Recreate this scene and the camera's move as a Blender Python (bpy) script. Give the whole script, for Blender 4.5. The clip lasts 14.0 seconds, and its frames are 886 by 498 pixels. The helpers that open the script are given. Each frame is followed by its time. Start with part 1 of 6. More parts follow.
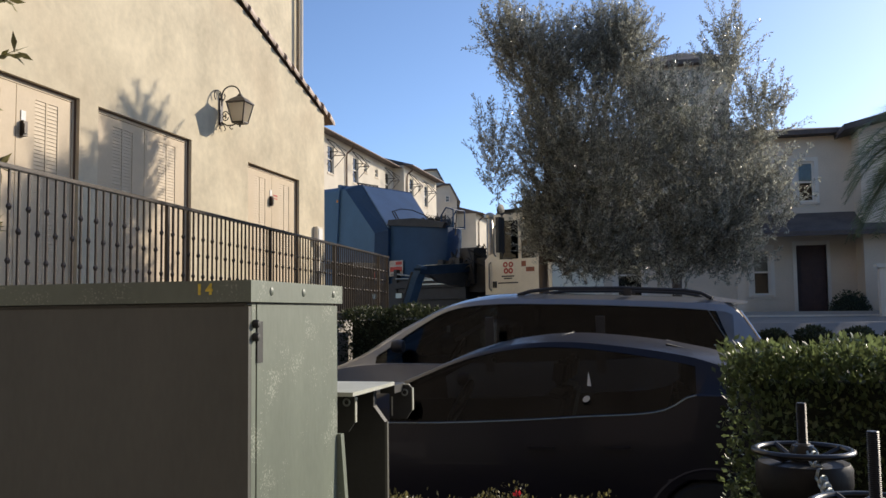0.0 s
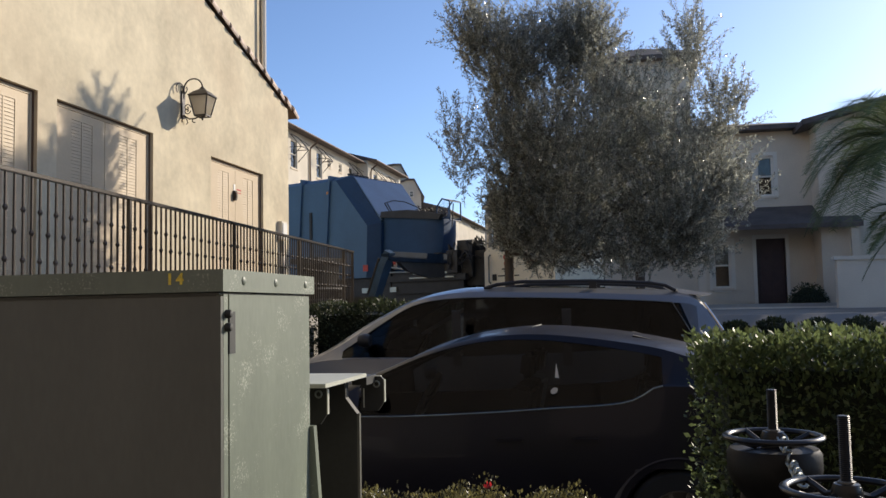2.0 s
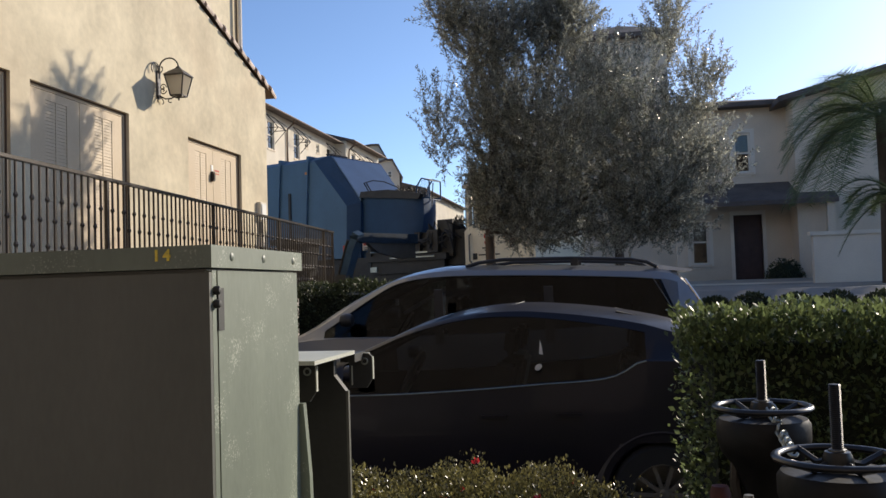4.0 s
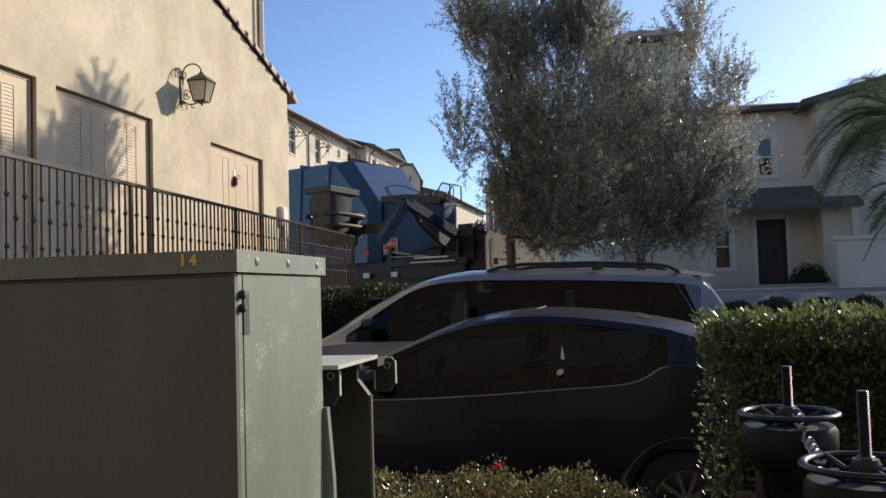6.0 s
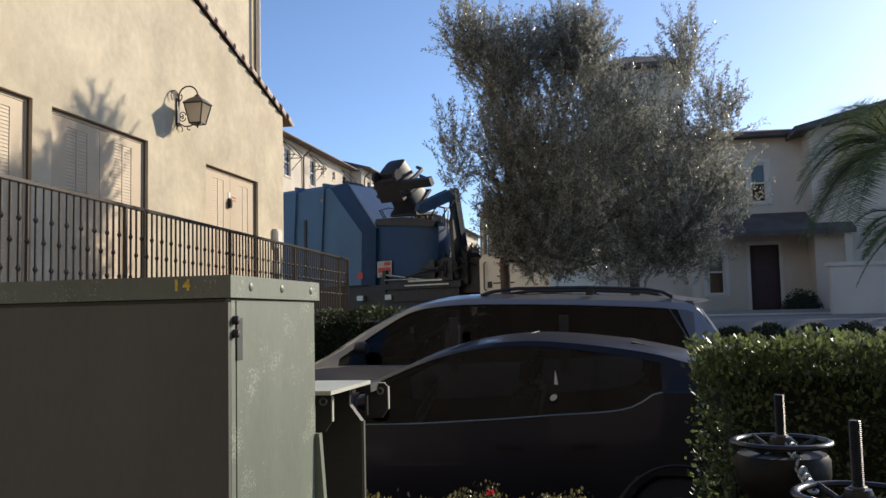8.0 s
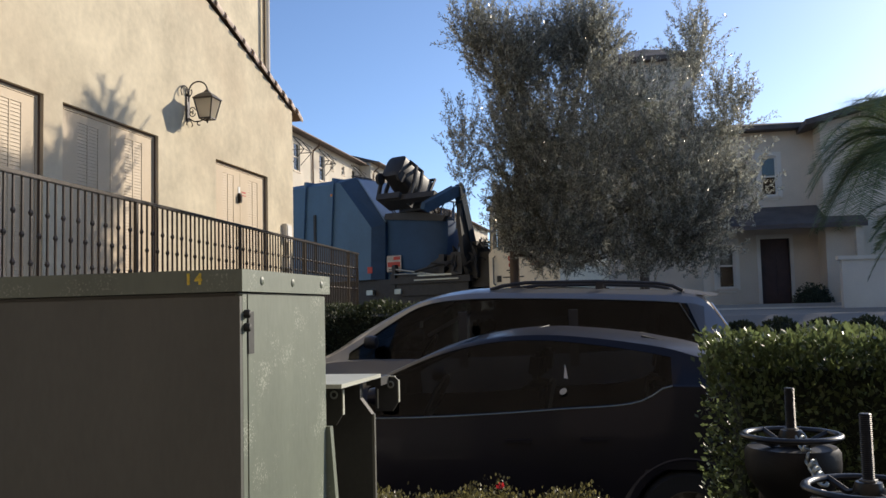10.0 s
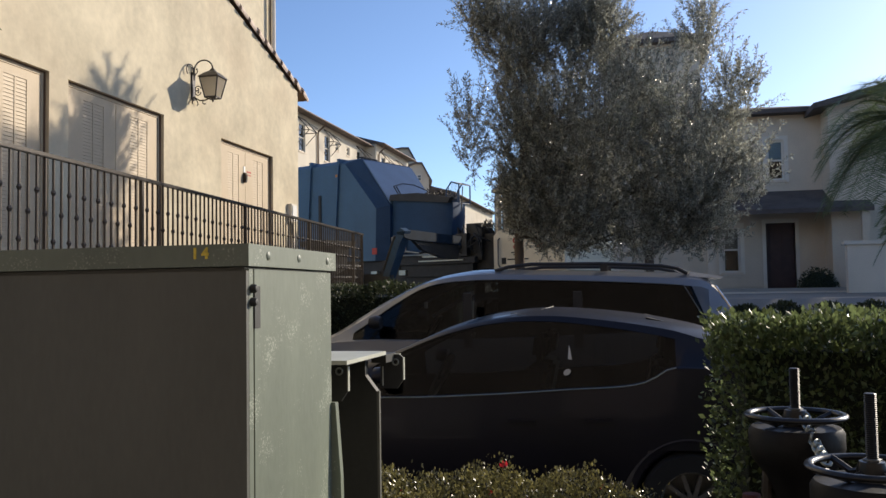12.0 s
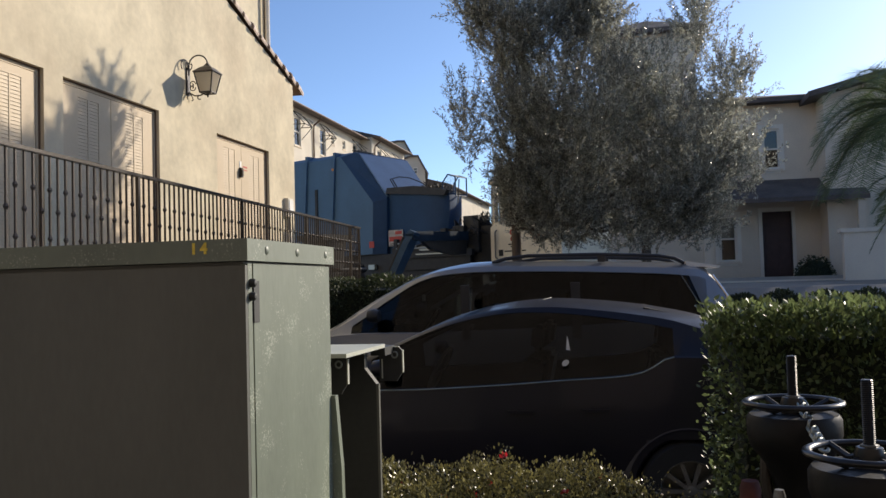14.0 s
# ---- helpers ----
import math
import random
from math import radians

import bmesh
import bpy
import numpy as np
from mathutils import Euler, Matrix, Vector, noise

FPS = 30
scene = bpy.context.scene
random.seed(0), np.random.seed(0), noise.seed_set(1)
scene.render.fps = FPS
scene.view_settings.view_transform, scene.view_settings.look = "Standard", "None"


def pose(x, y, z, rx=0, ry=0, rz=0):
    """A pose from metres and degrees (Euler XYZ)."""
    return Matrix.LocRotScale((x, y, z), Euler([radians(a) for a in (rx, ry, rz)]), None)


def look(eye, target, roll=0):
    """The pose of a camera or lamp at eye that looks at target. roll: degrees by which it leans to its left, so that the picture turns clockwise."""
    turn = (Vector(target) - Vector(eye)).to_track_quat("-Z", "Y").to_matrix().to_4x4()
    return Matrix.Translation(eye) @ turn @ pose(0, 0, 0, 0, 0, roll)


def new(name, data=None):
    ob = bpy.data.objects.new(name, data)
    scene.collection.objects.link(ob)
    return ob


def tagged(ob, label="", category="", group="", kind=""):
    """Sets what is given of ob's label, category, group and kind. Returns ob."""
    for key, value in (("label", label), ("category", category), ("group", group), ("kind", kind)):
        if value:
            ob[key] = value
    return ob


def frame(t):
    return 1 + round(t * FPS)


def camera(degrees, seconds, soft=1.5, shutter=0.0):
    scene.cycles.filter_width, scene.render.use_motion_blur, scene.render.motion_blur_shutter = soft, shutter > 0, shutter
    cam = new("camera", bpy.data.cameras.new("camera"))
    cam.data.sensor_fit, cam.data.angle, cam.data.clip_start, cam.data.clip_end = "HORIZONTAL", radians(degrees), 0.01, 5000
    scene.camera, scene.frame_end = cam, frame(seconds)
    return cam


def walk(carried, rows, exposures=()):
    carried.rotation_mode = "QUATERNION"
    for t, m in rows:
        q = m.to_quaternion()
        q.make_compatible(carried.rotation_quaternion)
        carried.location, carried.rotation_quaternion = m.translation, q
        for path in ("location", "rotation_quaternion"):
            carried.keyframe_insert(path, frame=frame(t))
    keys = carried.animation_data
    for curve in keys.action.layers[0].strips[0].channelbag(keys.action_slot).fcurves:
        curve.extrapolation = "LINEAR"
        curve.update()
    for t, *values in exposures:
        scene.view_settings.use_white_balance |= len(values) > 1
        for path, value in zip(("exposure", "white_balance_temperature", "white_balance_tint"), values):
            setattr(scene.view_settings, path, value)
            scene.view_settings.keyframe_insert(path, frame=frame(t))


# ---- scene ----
cam = camera(53.9, 14.0)
PATH = [
    (0, (0.009, 0.026, 1.559), (-0.48, 1.959, 1.706), -0.7),
    (0.5, (0.004, 0.017, 1.564), (-0.489, 1.949, 1.713), -1.0),
    (1, (-0.001, 0.012, 1.559), (-0.472, 1.95, 1.705), -1.3),
    (1.5, (0.001, 0.016, 1.541), (-0.445, 1.96, 1.685), -1.5),
    (2, (-0.021, 0.038, 1.544), (-0.43, 1.991, 1.679), -1.1),
    (4.5, (-0.058, 0.056, 1.526), (-0.419, 2.021, 1.597), -1.9),
    (5, (-0.064, 0.049, 1.523), (-0.443, 2.012, 1.579), -1.7),
    (5.5, (-0.067, 0.055, 1.521), (-0.461, 2.015, 1.576), -1.7),
    (6, (-0.062, 0.052, 1.531), (-0.47, 2.007, 1.631), -1.7),
    (6.5, (-0.062, 0.051, 1.537), (-0.475, 2.004, 1.666), -1.6),
    (7, (-0.062, 0.052, 1.534), (-0.448, 2.011, 1.659), -1.0),
    (7.5, (-0.061, 0.046, 1.534), (-0.44, 2.005, 1.668), -0.9),
    (8, (-0.06, 0.046, 1.54), (-0.453, 2.001, 1.692), -1.3),
    (10.5, (-0.06, 0.038, 1.536), (-0.484, 1.988, 1.663), -1.2),
    (11, (-0.062, 0.041, 1.532), (-0.498, 1.989, 1.643), -1.0),
    (11.5, (-0.063, 0.041, 1.529), (-0.505, 1.989, 1.634), -0.9),
    (12, (-0.065, 0.04, 1.525), (-0.491, 1.992, 1.624), -0.9),
    (12.5, (-0.069, 0.038, 1.522), (-0.505, 1.989, 1.601), -1.4),
    (13, (-0.071, 0.034, 1.517), (-0.52, 1.982, 1.589), -1.4),
    (13.5, (-0.066, 0.032, 1.522), (-0.502, 1.982, 1.608), -1.4),
    (14, (-0.065, 0.032, 1.524), (-0.485, 1.986, 1.606), -1.6),
]
walk(cam, [(t, look(e, g, r)) for t, e, g, r in PATH], exposures=[(0, 0.80, 6950, 10), (14, 0.80, 6950, 10)])

# ---- world and sun ----
SUN_BEARING, SUN_HEIGHT = radians(40), radians(22.5)
sky_world = bpy.data.worlds.new("sky")
sky_world.use_nodes = True
scene.world = sky_world
wn = sky_world.node_tree.nodes
sky = wn.new("ShaderNodeTexSky")
sky.sky_type, sky.sun_disc = "NISHITA", False
sky.sun_elevation, sky.sun_rotation = SUN_HEIGHT, SUN_BEARING
sky.air_density, sky.dust_density, sky.ozone_density = 0.65, 0.6, 4.5
sky_world.node_tree.links.new(sky.outputs[0], wn["Background"].inputs[0])
wn["Background"].inputs[1].default_value = 0.122
sun = new("sun", bpy.data.lights.new("sun", "SUN"))
sun.data.energy, sun.data.angle, sun.data.color = 2.75, radians(0.55), (1.0, 0.91, 0.79)
to_sun = Vector((math.sin(SUN_BEARING) * math.cos(SUN_HEIGHT), math.cos(SUN_BEARING) * math.cos(SUN_HEIGHT), math.sin(SUN_HEIGHT)))
sun.matrix_world = look(to_sun * 60, (0, 0, 0))

# ---- materials ----


def material(name, color, rough=0.7, metal=0.0, spread=0.12, scale=6.0, fine=60.0, bump=0.15, stain=0.0, stain_color=(0.1, 0.08, 0.06),
             coat=0.0, fleck=0.0, per_piece=0.0, island=0.0, spec=0.5, bump_dist=0.004, streak=1.0):
    """A surface of one base colour with broad and fine variation, optional stains and relief."""
    m = bpy.data.materials.new(name)
    m.use_nodes = True
    n, l = m.node_tree.nodes, m.node_tree.links
    b = n["Principled BSDF"]
    b.inputs["Roughness"].default_value, b.inputs["Metallic"].default_value = rough, metal
    b.inputs["Coat Weight"].default_value = coat
    b.inputs["Coat Roughness"].default_value = 0.06
    b.inputs["Specular IOR Level"].default_value = spec
    co = n.new("ShaderNodeTexCoord")
    mp = n.new("ShaderNodeMapping")
    mp.inputs["Scale"].default_value = (1, 1, streak)
    l.new(co.outputs["Object"], mp.inputs[0])
    big, small = n.new("ShaderNodeTexNoise"), n.new("ShaderNodeTexNoise")
    big.inputs["Scale"].default_value, big.inputs["Detail"].default_value = scale, 5
    small.inputs["Scale"].default_value, small.inputs["Detail"].default_value = fine, 4
    l.new(mp.outputs[0], big.inputs[0])
    l.new(mp.outputs[0], small.inputs[0])
    mixv = n.new("ShaderNodeMath")
    mixv.operation = "MULTIPLY_ADD"
    mixv.inputs[1].default_value = 0.45
    l.new(small.outputs[0], mixv.inputs[0])
    l.new(big.outputs[0], mixv.inputs[2])
    value = mixv.outputs[0]
    if per_piece or island:
        if per_piece:
            src = n.new("ShaderNodeObjectInfo").outputs["Random"]
        else:
            src = n.new("ShaderNodeNewGeometry").outputs["Random Per Island"]
        add = n.new("ShaderNodeMath")
        add.operation = "MULTIPLY_ADD"
        add.inputs[1].default_value = per_piece or island
        l.new(src, add.inputs[0])
        l.new(value, add.inputs[2])
        value = add.outputs[0]
    ramp = n.new("ShaderNodeValToRGB")
    hi = 0.95 + (per_piece or island)
    ramp.color_ramp.elements[0].position, ramp.color_ramp.elements[1].position = 0.4, min(hi, 1.0)
    lo = 1 - spread * 1.6
    ramp.color_ramp.elements[0].color = (*[c * lo for c in color], 1)
    ramp.color_ramp.elements[1].color = (*[min(1, c * (1 + spread)) for c in color], 1)
    l.new(value, ramp.inputs[0])
    out = ramp.outputs[0]
    if stain:
        sn = n.new("ShaderNodeTexNoise")
        sn.inputs["Scale"].default_value, sn.inputs["Detail"].default_value = scale * 0.45, 8
        l.new(mp.outputs[0], sn.inputs[0])
        sr = n.new("ShaderNodeValToRGB")
        sr.color_ramp.elements[0].position, sr.color_ramp.elements[1].position = 0.5, 0.75
        sr.color_ramp.elements[1].color = (stain, stain, stain, 1)
        l.new(sn.outputs[0], sr.inputs[0])
        mx = n.new("ShaderNodeMix")
        mx.data_type = "RGBA"
        l.new(sr.outputs[0], mx.inputs[0])
        l.new(out, mx.inputs[6])
        mx.inputs[7].default_value = (*stain_color, 1)
        out = mx.outputs[2]
    if fleck:
        fn, fm = n.new("ShaderNodeTexNoise"), n.new("ShaderNodeTexNoise")
        fn.inputs["Scale"].default_value, fm.inputs["Scale"].default_value = 170, 7.0
        fn.inputs["Detail"].default_value = 3
        l.new(co.outputs["Object"], fn.inputs[0])
        l.new(co.outputs["Object"], fm.inputs[0])
        both = n.new("ShaderNodeMath")
        both.operation = "MULTIPLY"
        l.new(fn.outputs[0], both.inputs[0])
        l.new(fm.outputs[0], both.inputs[1])
        fr = n.new("ShaderNodeValToRGB")
        fr.color_ramp.elements[0].position, fr.color_ramp.elements[1].position = 0.338, 0.385
        fr.color_ramp.elements[1].color = (fleck, fleck, fleck, 1)
        l.new(both.outputs[0], fr.inputs[0])
        mx = n.new("ShaderNodeMix")
        mx.data_type = "RGBA"
        l.new(fr.outputs[0], mx.inputs[0])
        l.new(out, mx.inputs[6])
        mx.inputs[7].default_value = (0.5, 0.52, 0.42, 1)
        out = mx.outputs[2]
    l.new(out, b.inputs["Base Color"])
    if bump:
        bp = n.new("ShaderNodeBump")
        bp.inputs["Strength"].default_value, bp.inputs["Distance"].default_value = bump, bump_dist
        l.new(small.outputs[0], bp.inputs["Height"])
        l.new(bp.outputs[0], b.inputs["Normal"])
    return m


def glass(name, tint=(0.9, 0.95, 0.95), rough=0.02, see=0.5):
    """Window glass: a clear tinted pane that also mirrors its surroundings."""
    m = bpy.data.materials.new(name)
    m.use_nodes = True
    n, l = m.node_tree.nodes, m.node_tree.links
    n.remove(n["Principled BSDF"])
    tr, gl, mx, fr = n.new("ShaderNodeBsdfTransparent"), n.new("ShaderNodeBsdfGlossy"), n.new("ShaderNodeMixShader"), n.new("ShaderNodeFresnel")
    tr.inputs[0].default_value = (*[c * see for c in tint], 1)
    gl.inputs["Roughness"].default_value = rough
    fr.inputs[0].default_value = 1.5
    l.new(fr.outputs[0], mx.inputs[0])
    l.new(tr.outputs[0], mx.inputs[1])
    l.new(gl.outputs[0], mx.inputs[2])
    l.new(mx.outputs[0], n["Material Output"].inputs[0])
    return m


def leafy(name, color, rough=0.45, through_light=0.35, spread=0.5):
    """Leaves: a glossy upper side, light coming through, each clump of its own shade."""
    m = bpy.data.materials.new(name)
    m.use_nodes = True
    n, l = m.node_tree.nodes, m.node_tree.links
    b = n["Principled BSDF"]
    b.inputs["Roughness"].default_value = rough
    geo, ramp = n.new("ShaderNodeNewGeometry"), n.new("ShaderNodeValToRGB")
    ramp.color_ramp.elements[0].color = (*[c * (1 - spread) for c in color], 1)
    ramp.color_ramp.elements[1].color = (*[c * (1 + spread) for c in color], 1)
    l.new(geo.outputs["Random Per Island"], ramp.inputs[0])
    l.new(ramp.outputs[0], b.inputs["Base Color"])
    tl, mx = n.new("ShaderNodeBsdfTranslucent"), n.new("ShaderNodeMixShader")
    l.new(ramp.outputs[0], tl.inputs[0])
    mx.inputs[0].default_value = through_light
    l.new(b.outputs[0], mx.inputs[1])
    l.new(tl.outputs[0], mx.inputs[2])
    l.new(mx.outputs[0], n["Material Output"].inputs[0])
    return m


STUCCO = material("warm_stucco", (0.63, 0.55, 0.40), 0.9, spread=0.15, scale=1.7, fine=11, bump=0.22, stain=0.45, stain_color=(0.50, 0.39, 0.27), bump_dist=0.012, spec=0.2)
STUCCO_PALE = material("pale_stucco", (0.62, 0.555, 0.45), 0.9, spread=0.08, scale=1.0, fine=30, bump=0.3, stain=0.15, stain_color=(0.5, 0.4, 0.3), spec=0.2)
STUCCO_TAN = material("tan_stucco", (0.68, 0.58, 0.45), 0.9, spread=0.1, scale=0.8, fine=25, bump=0.3, spec=0.2)
STUCCO_WHITE = material("white_stucco", (0.74, 0.68, 0.58), 0.9, spread=0.08, scale=1.0, fine=30, bump=0.3, spec=0.2)
# tone set by how much light the added rear wall should bounce
STUCCO_BROWN = material("fill_wall_stucco", (0.20, 0.17, 0.147), 0.9, spread=0.12, scale=1.0, fine=30, bump=0.3, spec=0.2)
DOOR_PAINT = material("door_paint", (0.53, 0.415, 0.275), 0.6, spread=0.06, scale=2.5, fine=30, bump=0.05, stain=0.12, stain_color=(0.4, 0.3, 0.2))
TRIM_BROWN = material("brown_trim", (0.13, 0.08, 0.05), 0.6, spread=0.15, fine=40)
WOOD_DARK = material("dark_wood", (0.09, 0.055, 0.04), 0.7, spread=0.2, fine=40)
IRON = material("black_iron", (0.045, 0.037, 0.032), 0.36, metal=0.4, spread=0.3, scale=12, fine=90, bump=0.2)
TILE = material("roof_tile", (0.50, 0.40, 0.33), 0.85, spread=0.35, scale=4, fine=40, bump=0.4, per_piece=0.25)
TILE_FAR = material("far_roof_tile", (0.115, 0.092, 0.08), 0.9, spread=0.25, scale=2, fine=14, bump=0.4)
# darkened green: the shade on the cabinet's front is in this colour
GREEN = material("shaded_cabinet_green", (0.118, 0.121, 0.102), 0.5, spread=0.12, scale=3.5, fine=70, bump=0.12, stain=0.3, stain_color=(0.19, 0.165, 0.13), streak=0.3)
# paler green holding the sunny side's light; the flecks are wear
GREEN_LIT_WORN = material("worn_lit_green_paint", (0.17, 0.195, 0.15), 0.5, fleck=0.45, spread=0.12, scale=3.5, fine=70, bump=0.12, stain=0.35, stain_color=(0.34, 0.40, 0.28), streak=0.45)
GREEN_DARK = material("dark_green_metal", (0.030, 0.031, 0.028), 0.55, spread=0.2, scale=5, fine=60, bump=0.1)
STEEL = material("zinc_steel", (0.4, 0.42, 0.38), 0.4, metal=0.8, spread=0.15, fine=80, bump=0.1)
LABEL_TAN = material("weathered_label", (0.30, 0.22, 0.13), 0.6, spread=0.2, scale=30, fine=120)
YELLOW = material("yellow_stencil", (0.88, 0.64, 0.09), 0.6, spread=0.2, scale=30, fine=120)
WHITE = material("white_print", (0.75, 0.74, 0.7), 0.6, spread=0.08)
RED = material("red_paint", (0.45, 0.05, 0.03), 0.5, spread=0.15)
RED_OLD = material("faded_dark_red_paint", (0.09, 0.022, 0.018), 0.7, spread=0.3, scale=20, fine=60, bump=0.2)
ASPHALT = material("asphalt", (0.055, 0.053, 0.05), 0.9, spread=0.25, scale=0.7, fine=70, bump=0.5, stain=0.3, stain_color=(0.03, 0.03, 0.03))
# street tone raised so it bounces light onto house fronts and truck
STREET_GREY = material("light_bounce_street", (0.24, 0.22, 0.195), 0.9, spread=0.2, scale=0.5, fine=50, bump=0.4, stain=0.25, stain_color=(0.12, 0.11, 0.1))
CONCRETE = material("concrete", (0.36, 0.34, 0.31), 0.9, spread=0.15, scale=1.5, fine=40, bump=0.3, stain=0.2)
SOIL = material("mulch_soil", (0.07, 0.05, 0.035), 0.95, spread=0.4, scale=8, fine=60, bump=0.8, bump_dist=0.02)
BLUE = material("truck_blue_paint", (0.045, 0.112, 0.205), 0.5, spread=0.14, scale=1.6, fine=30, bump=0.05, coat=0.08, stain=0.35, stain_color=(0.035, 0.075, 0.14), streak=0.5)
# darker copy of the truck blue with the front corner's shadow in it
BLUE_DEEP = material("shaded_deep_blue_paint", (0.022, 0.062, 0.135), 0.5, spread=0.15, scale=2, fine=30, bump=0.05, spec=0.2, stain=0.3, stain_color=(0.02, 0.03, 0.05))
# pale green with sunlight put into it, for upward and edge faces
LIT_PLATE = material("sunlit_plate", (0.52, 0.53, 0.44), 0.5, spread=0.1, scale=5, fine=60, bump=0.06)
# paler copy of the truck blue; sky sheen is in the colour
BLUE_LIGHT = material("sky_sheen_blue_paint", (0.10, 0.175, 0.265), 0.34, spread=0.14, scale=1.8, fine=25, bump=0.05, coat=0.3, stain=0.3, stain_color=(0.06, 0.12, 0.2))
BLACK = material("black_grimy_metal", (0.022, 0.021, 0.02), 0.55, spread=0.35, scale=7, fine=40, bump=0.3)
RUBBER = material("black_rubber", (0.02, 0.02, 0.02), 0.8, spread=0.2, fine=60)
CREAM = material("cream_cab_paint", (0.80, 0.72, 0.55), 0.4, spread=0.08, scale=2, fine=25, bump=0.03, coat=0.3, stain=0.15, stain_color=(0.4, 0.32, 0.22))
CHROME = material("chrome", (0.7, 0.7, 0.7), 0.15, metal=1.0, spread=0.05, bump=0)
SILVER = material("silver_car_paint", (0.26, 0.265, 0.28), 0.32, metal=0.4, spread=0.05, scale=2, fine=200, bump=0.02, coat=0.7)
DARK_CAR = material("dark_car_paint", (0.011, 0.010, 0.017), 0.4, metal=0.0, spread=0.12, scale=2, fine=200, bump=0.02, coat=0.2, spec=0.35)
PLASTIC = material("black_plastic", (0.022, 0.022, 0.024), 0.45, spread=0.15, fine=60, bump=0.05)
INTERIOR = material("dark_cloth", (0.03, 0.028, 0.028), 0.9, spread=0.2, fine=80)
CAR_GLASS = glass("tinted_car_glass", (0.72, 0.8, 0.86), 0.02, 0.36)
VAN_GLASS = glass("dark_privacy_glass", (0.5, 0.55, 0.6), 0.02, 0.11)
CLEAR_GLASS = glass("clear_window_glass", (0.85, 0.9, 0.9), 0.02, 0.75)
OLIVE = leafy("olive_leaves", (0.35, 0.355, 0.30), 0.21, 0.5, 0.6)
HEDGE = leafy("hedge_leaves", (0.13, 0.165, 0.065), 0.34, 0.42, 0.55)
SHRUB = leafy("shrub_leaves", (0.16, 0.145, 0.055), 0.28, 0.42, 0.75)
PALM = leafy("palm_leaves", (0.13, 0.17, 0.075), 0.45, 0.4, 0.35)
FAR_LEAF = leafy("far_leaves", (0.05, 0.065, 0.03), 0.6, 0.3, 0.4)
PETAL = leafy("red_petals", (0.5, 0.03, 0.04), 0.6, 0.3, 0.3)
BARK = material("olive_bark", (0.11, 0.085, 0.065), 0.95, spread=0.3, scale=6, fine=30, bump=0.9, bump_dist=0.02, streak=0.3)
GALV = material("dull_galvanized_iron", (0.20, 0.20, 0.19), 0.5, metal=0.5, spread=0.2, fine=60, bump=0.2)
BIN = material("black_bin_plastic", (0.02, 0.02, 0.021), 0.5, spread=0.2, fine=40, bump=0.1)

# ---- mesh helpers ----


def mesh_ob(name, bm, mat, parent=None, label="", smooth=False, bevel=0.0):
    """One mesh object from a bmesh."""
    if bevel:
        bmesh.ops.bevel(bm, geom=[e for e in bm.edges if e.is_manifold and e.calc_face_angle(0) > 0.5], offset=bevel, segments=2, affect="EDGES", clamp_overlap=True)
    bmesh.ops.recalc_face_normals(bm, faces=bm.faces)
    me = bpy.data.meshes.new(name)
    bm.to_mesh(me)
    bm.free()
    if mat:
        for one in (mat if isinstance(mat, (list, tuple)) else [mat]):
            me.materials.append(one)
    if smooth:
        me.polygons.foreach_set("use_smooth", [True] * len(me.polygons))
        me.set_sharp_from_angle(angle=radians(38))
    ob = new(name, me)
    if parent is not None:
        ob.parent = parent
    if label:
        ob["label"] = label
    return ob


def part(name, bm, mat, parent, label="", smooth=False, bevel=0.0):
    return mesh_ob(name, bm, mat, parent, label, smooth, bevel)


def share(name, mesh, parent, m=None):
    """Another object on the same mesh, for alike pieces."""
    ob = new(name, mesh)
    ob.parent = parent
    if m is not None:
        ob.matrix_basis = m
    return ob


def empty(name, x=0, y=0, z=0, rz=0):
    ob = new(name)
    ob.matrix_basis = pose(x, y, z, 0, 0, rz)
    return ob


def box(bm, x0, x1, y0, y1, z0, z1, m=None):
    vs = [bm.verts.new((x, y, z)) for z in (z0, z1) for x, y in ((x0, y0), (x1, y0), (x1, y1), (x0, y1))]
    for f in ((0, 3, 2, 1), (4, 5, 6, 7), (0, 1, 5, 4), (1, 2, 6, 5), (2, 3, 7, 6), (3, 0, 4, 7)):
        bm.faces.new([vs[i] for i in f])
    if m is not None:
        bmesh.ops.transform(bm, matrix=m, verts=vs)
    return vs


def boxes(*rows):
    bm = bmesh.new()
    for r in rows:
        box(bm, *r)
    return bm


def prism(bm, outline, axis, a, b):
    """Extrude a flat outline (two coordinates a point) along an axis from a to b."""
    def put(p, v):
        return {"x": (v, p[0], p[1]), "y": (p[0], v, p[1]), "z": (p[0], p[1], v)}[axis]
    lo, hi = [bm.verts.new(put(p, a)) for p in outline], [bm.verts.new(put(p, b)) for p in outline]
    n = len(outline)
    bm.faces.new(lo[::-1])
    bm.faces.new(hi)
    for i in range(n):
        bm.faces.new((lo[i], lo[(i + 1) % n], hi[(i + 1) % n], hi[i]))
    return lo + hi


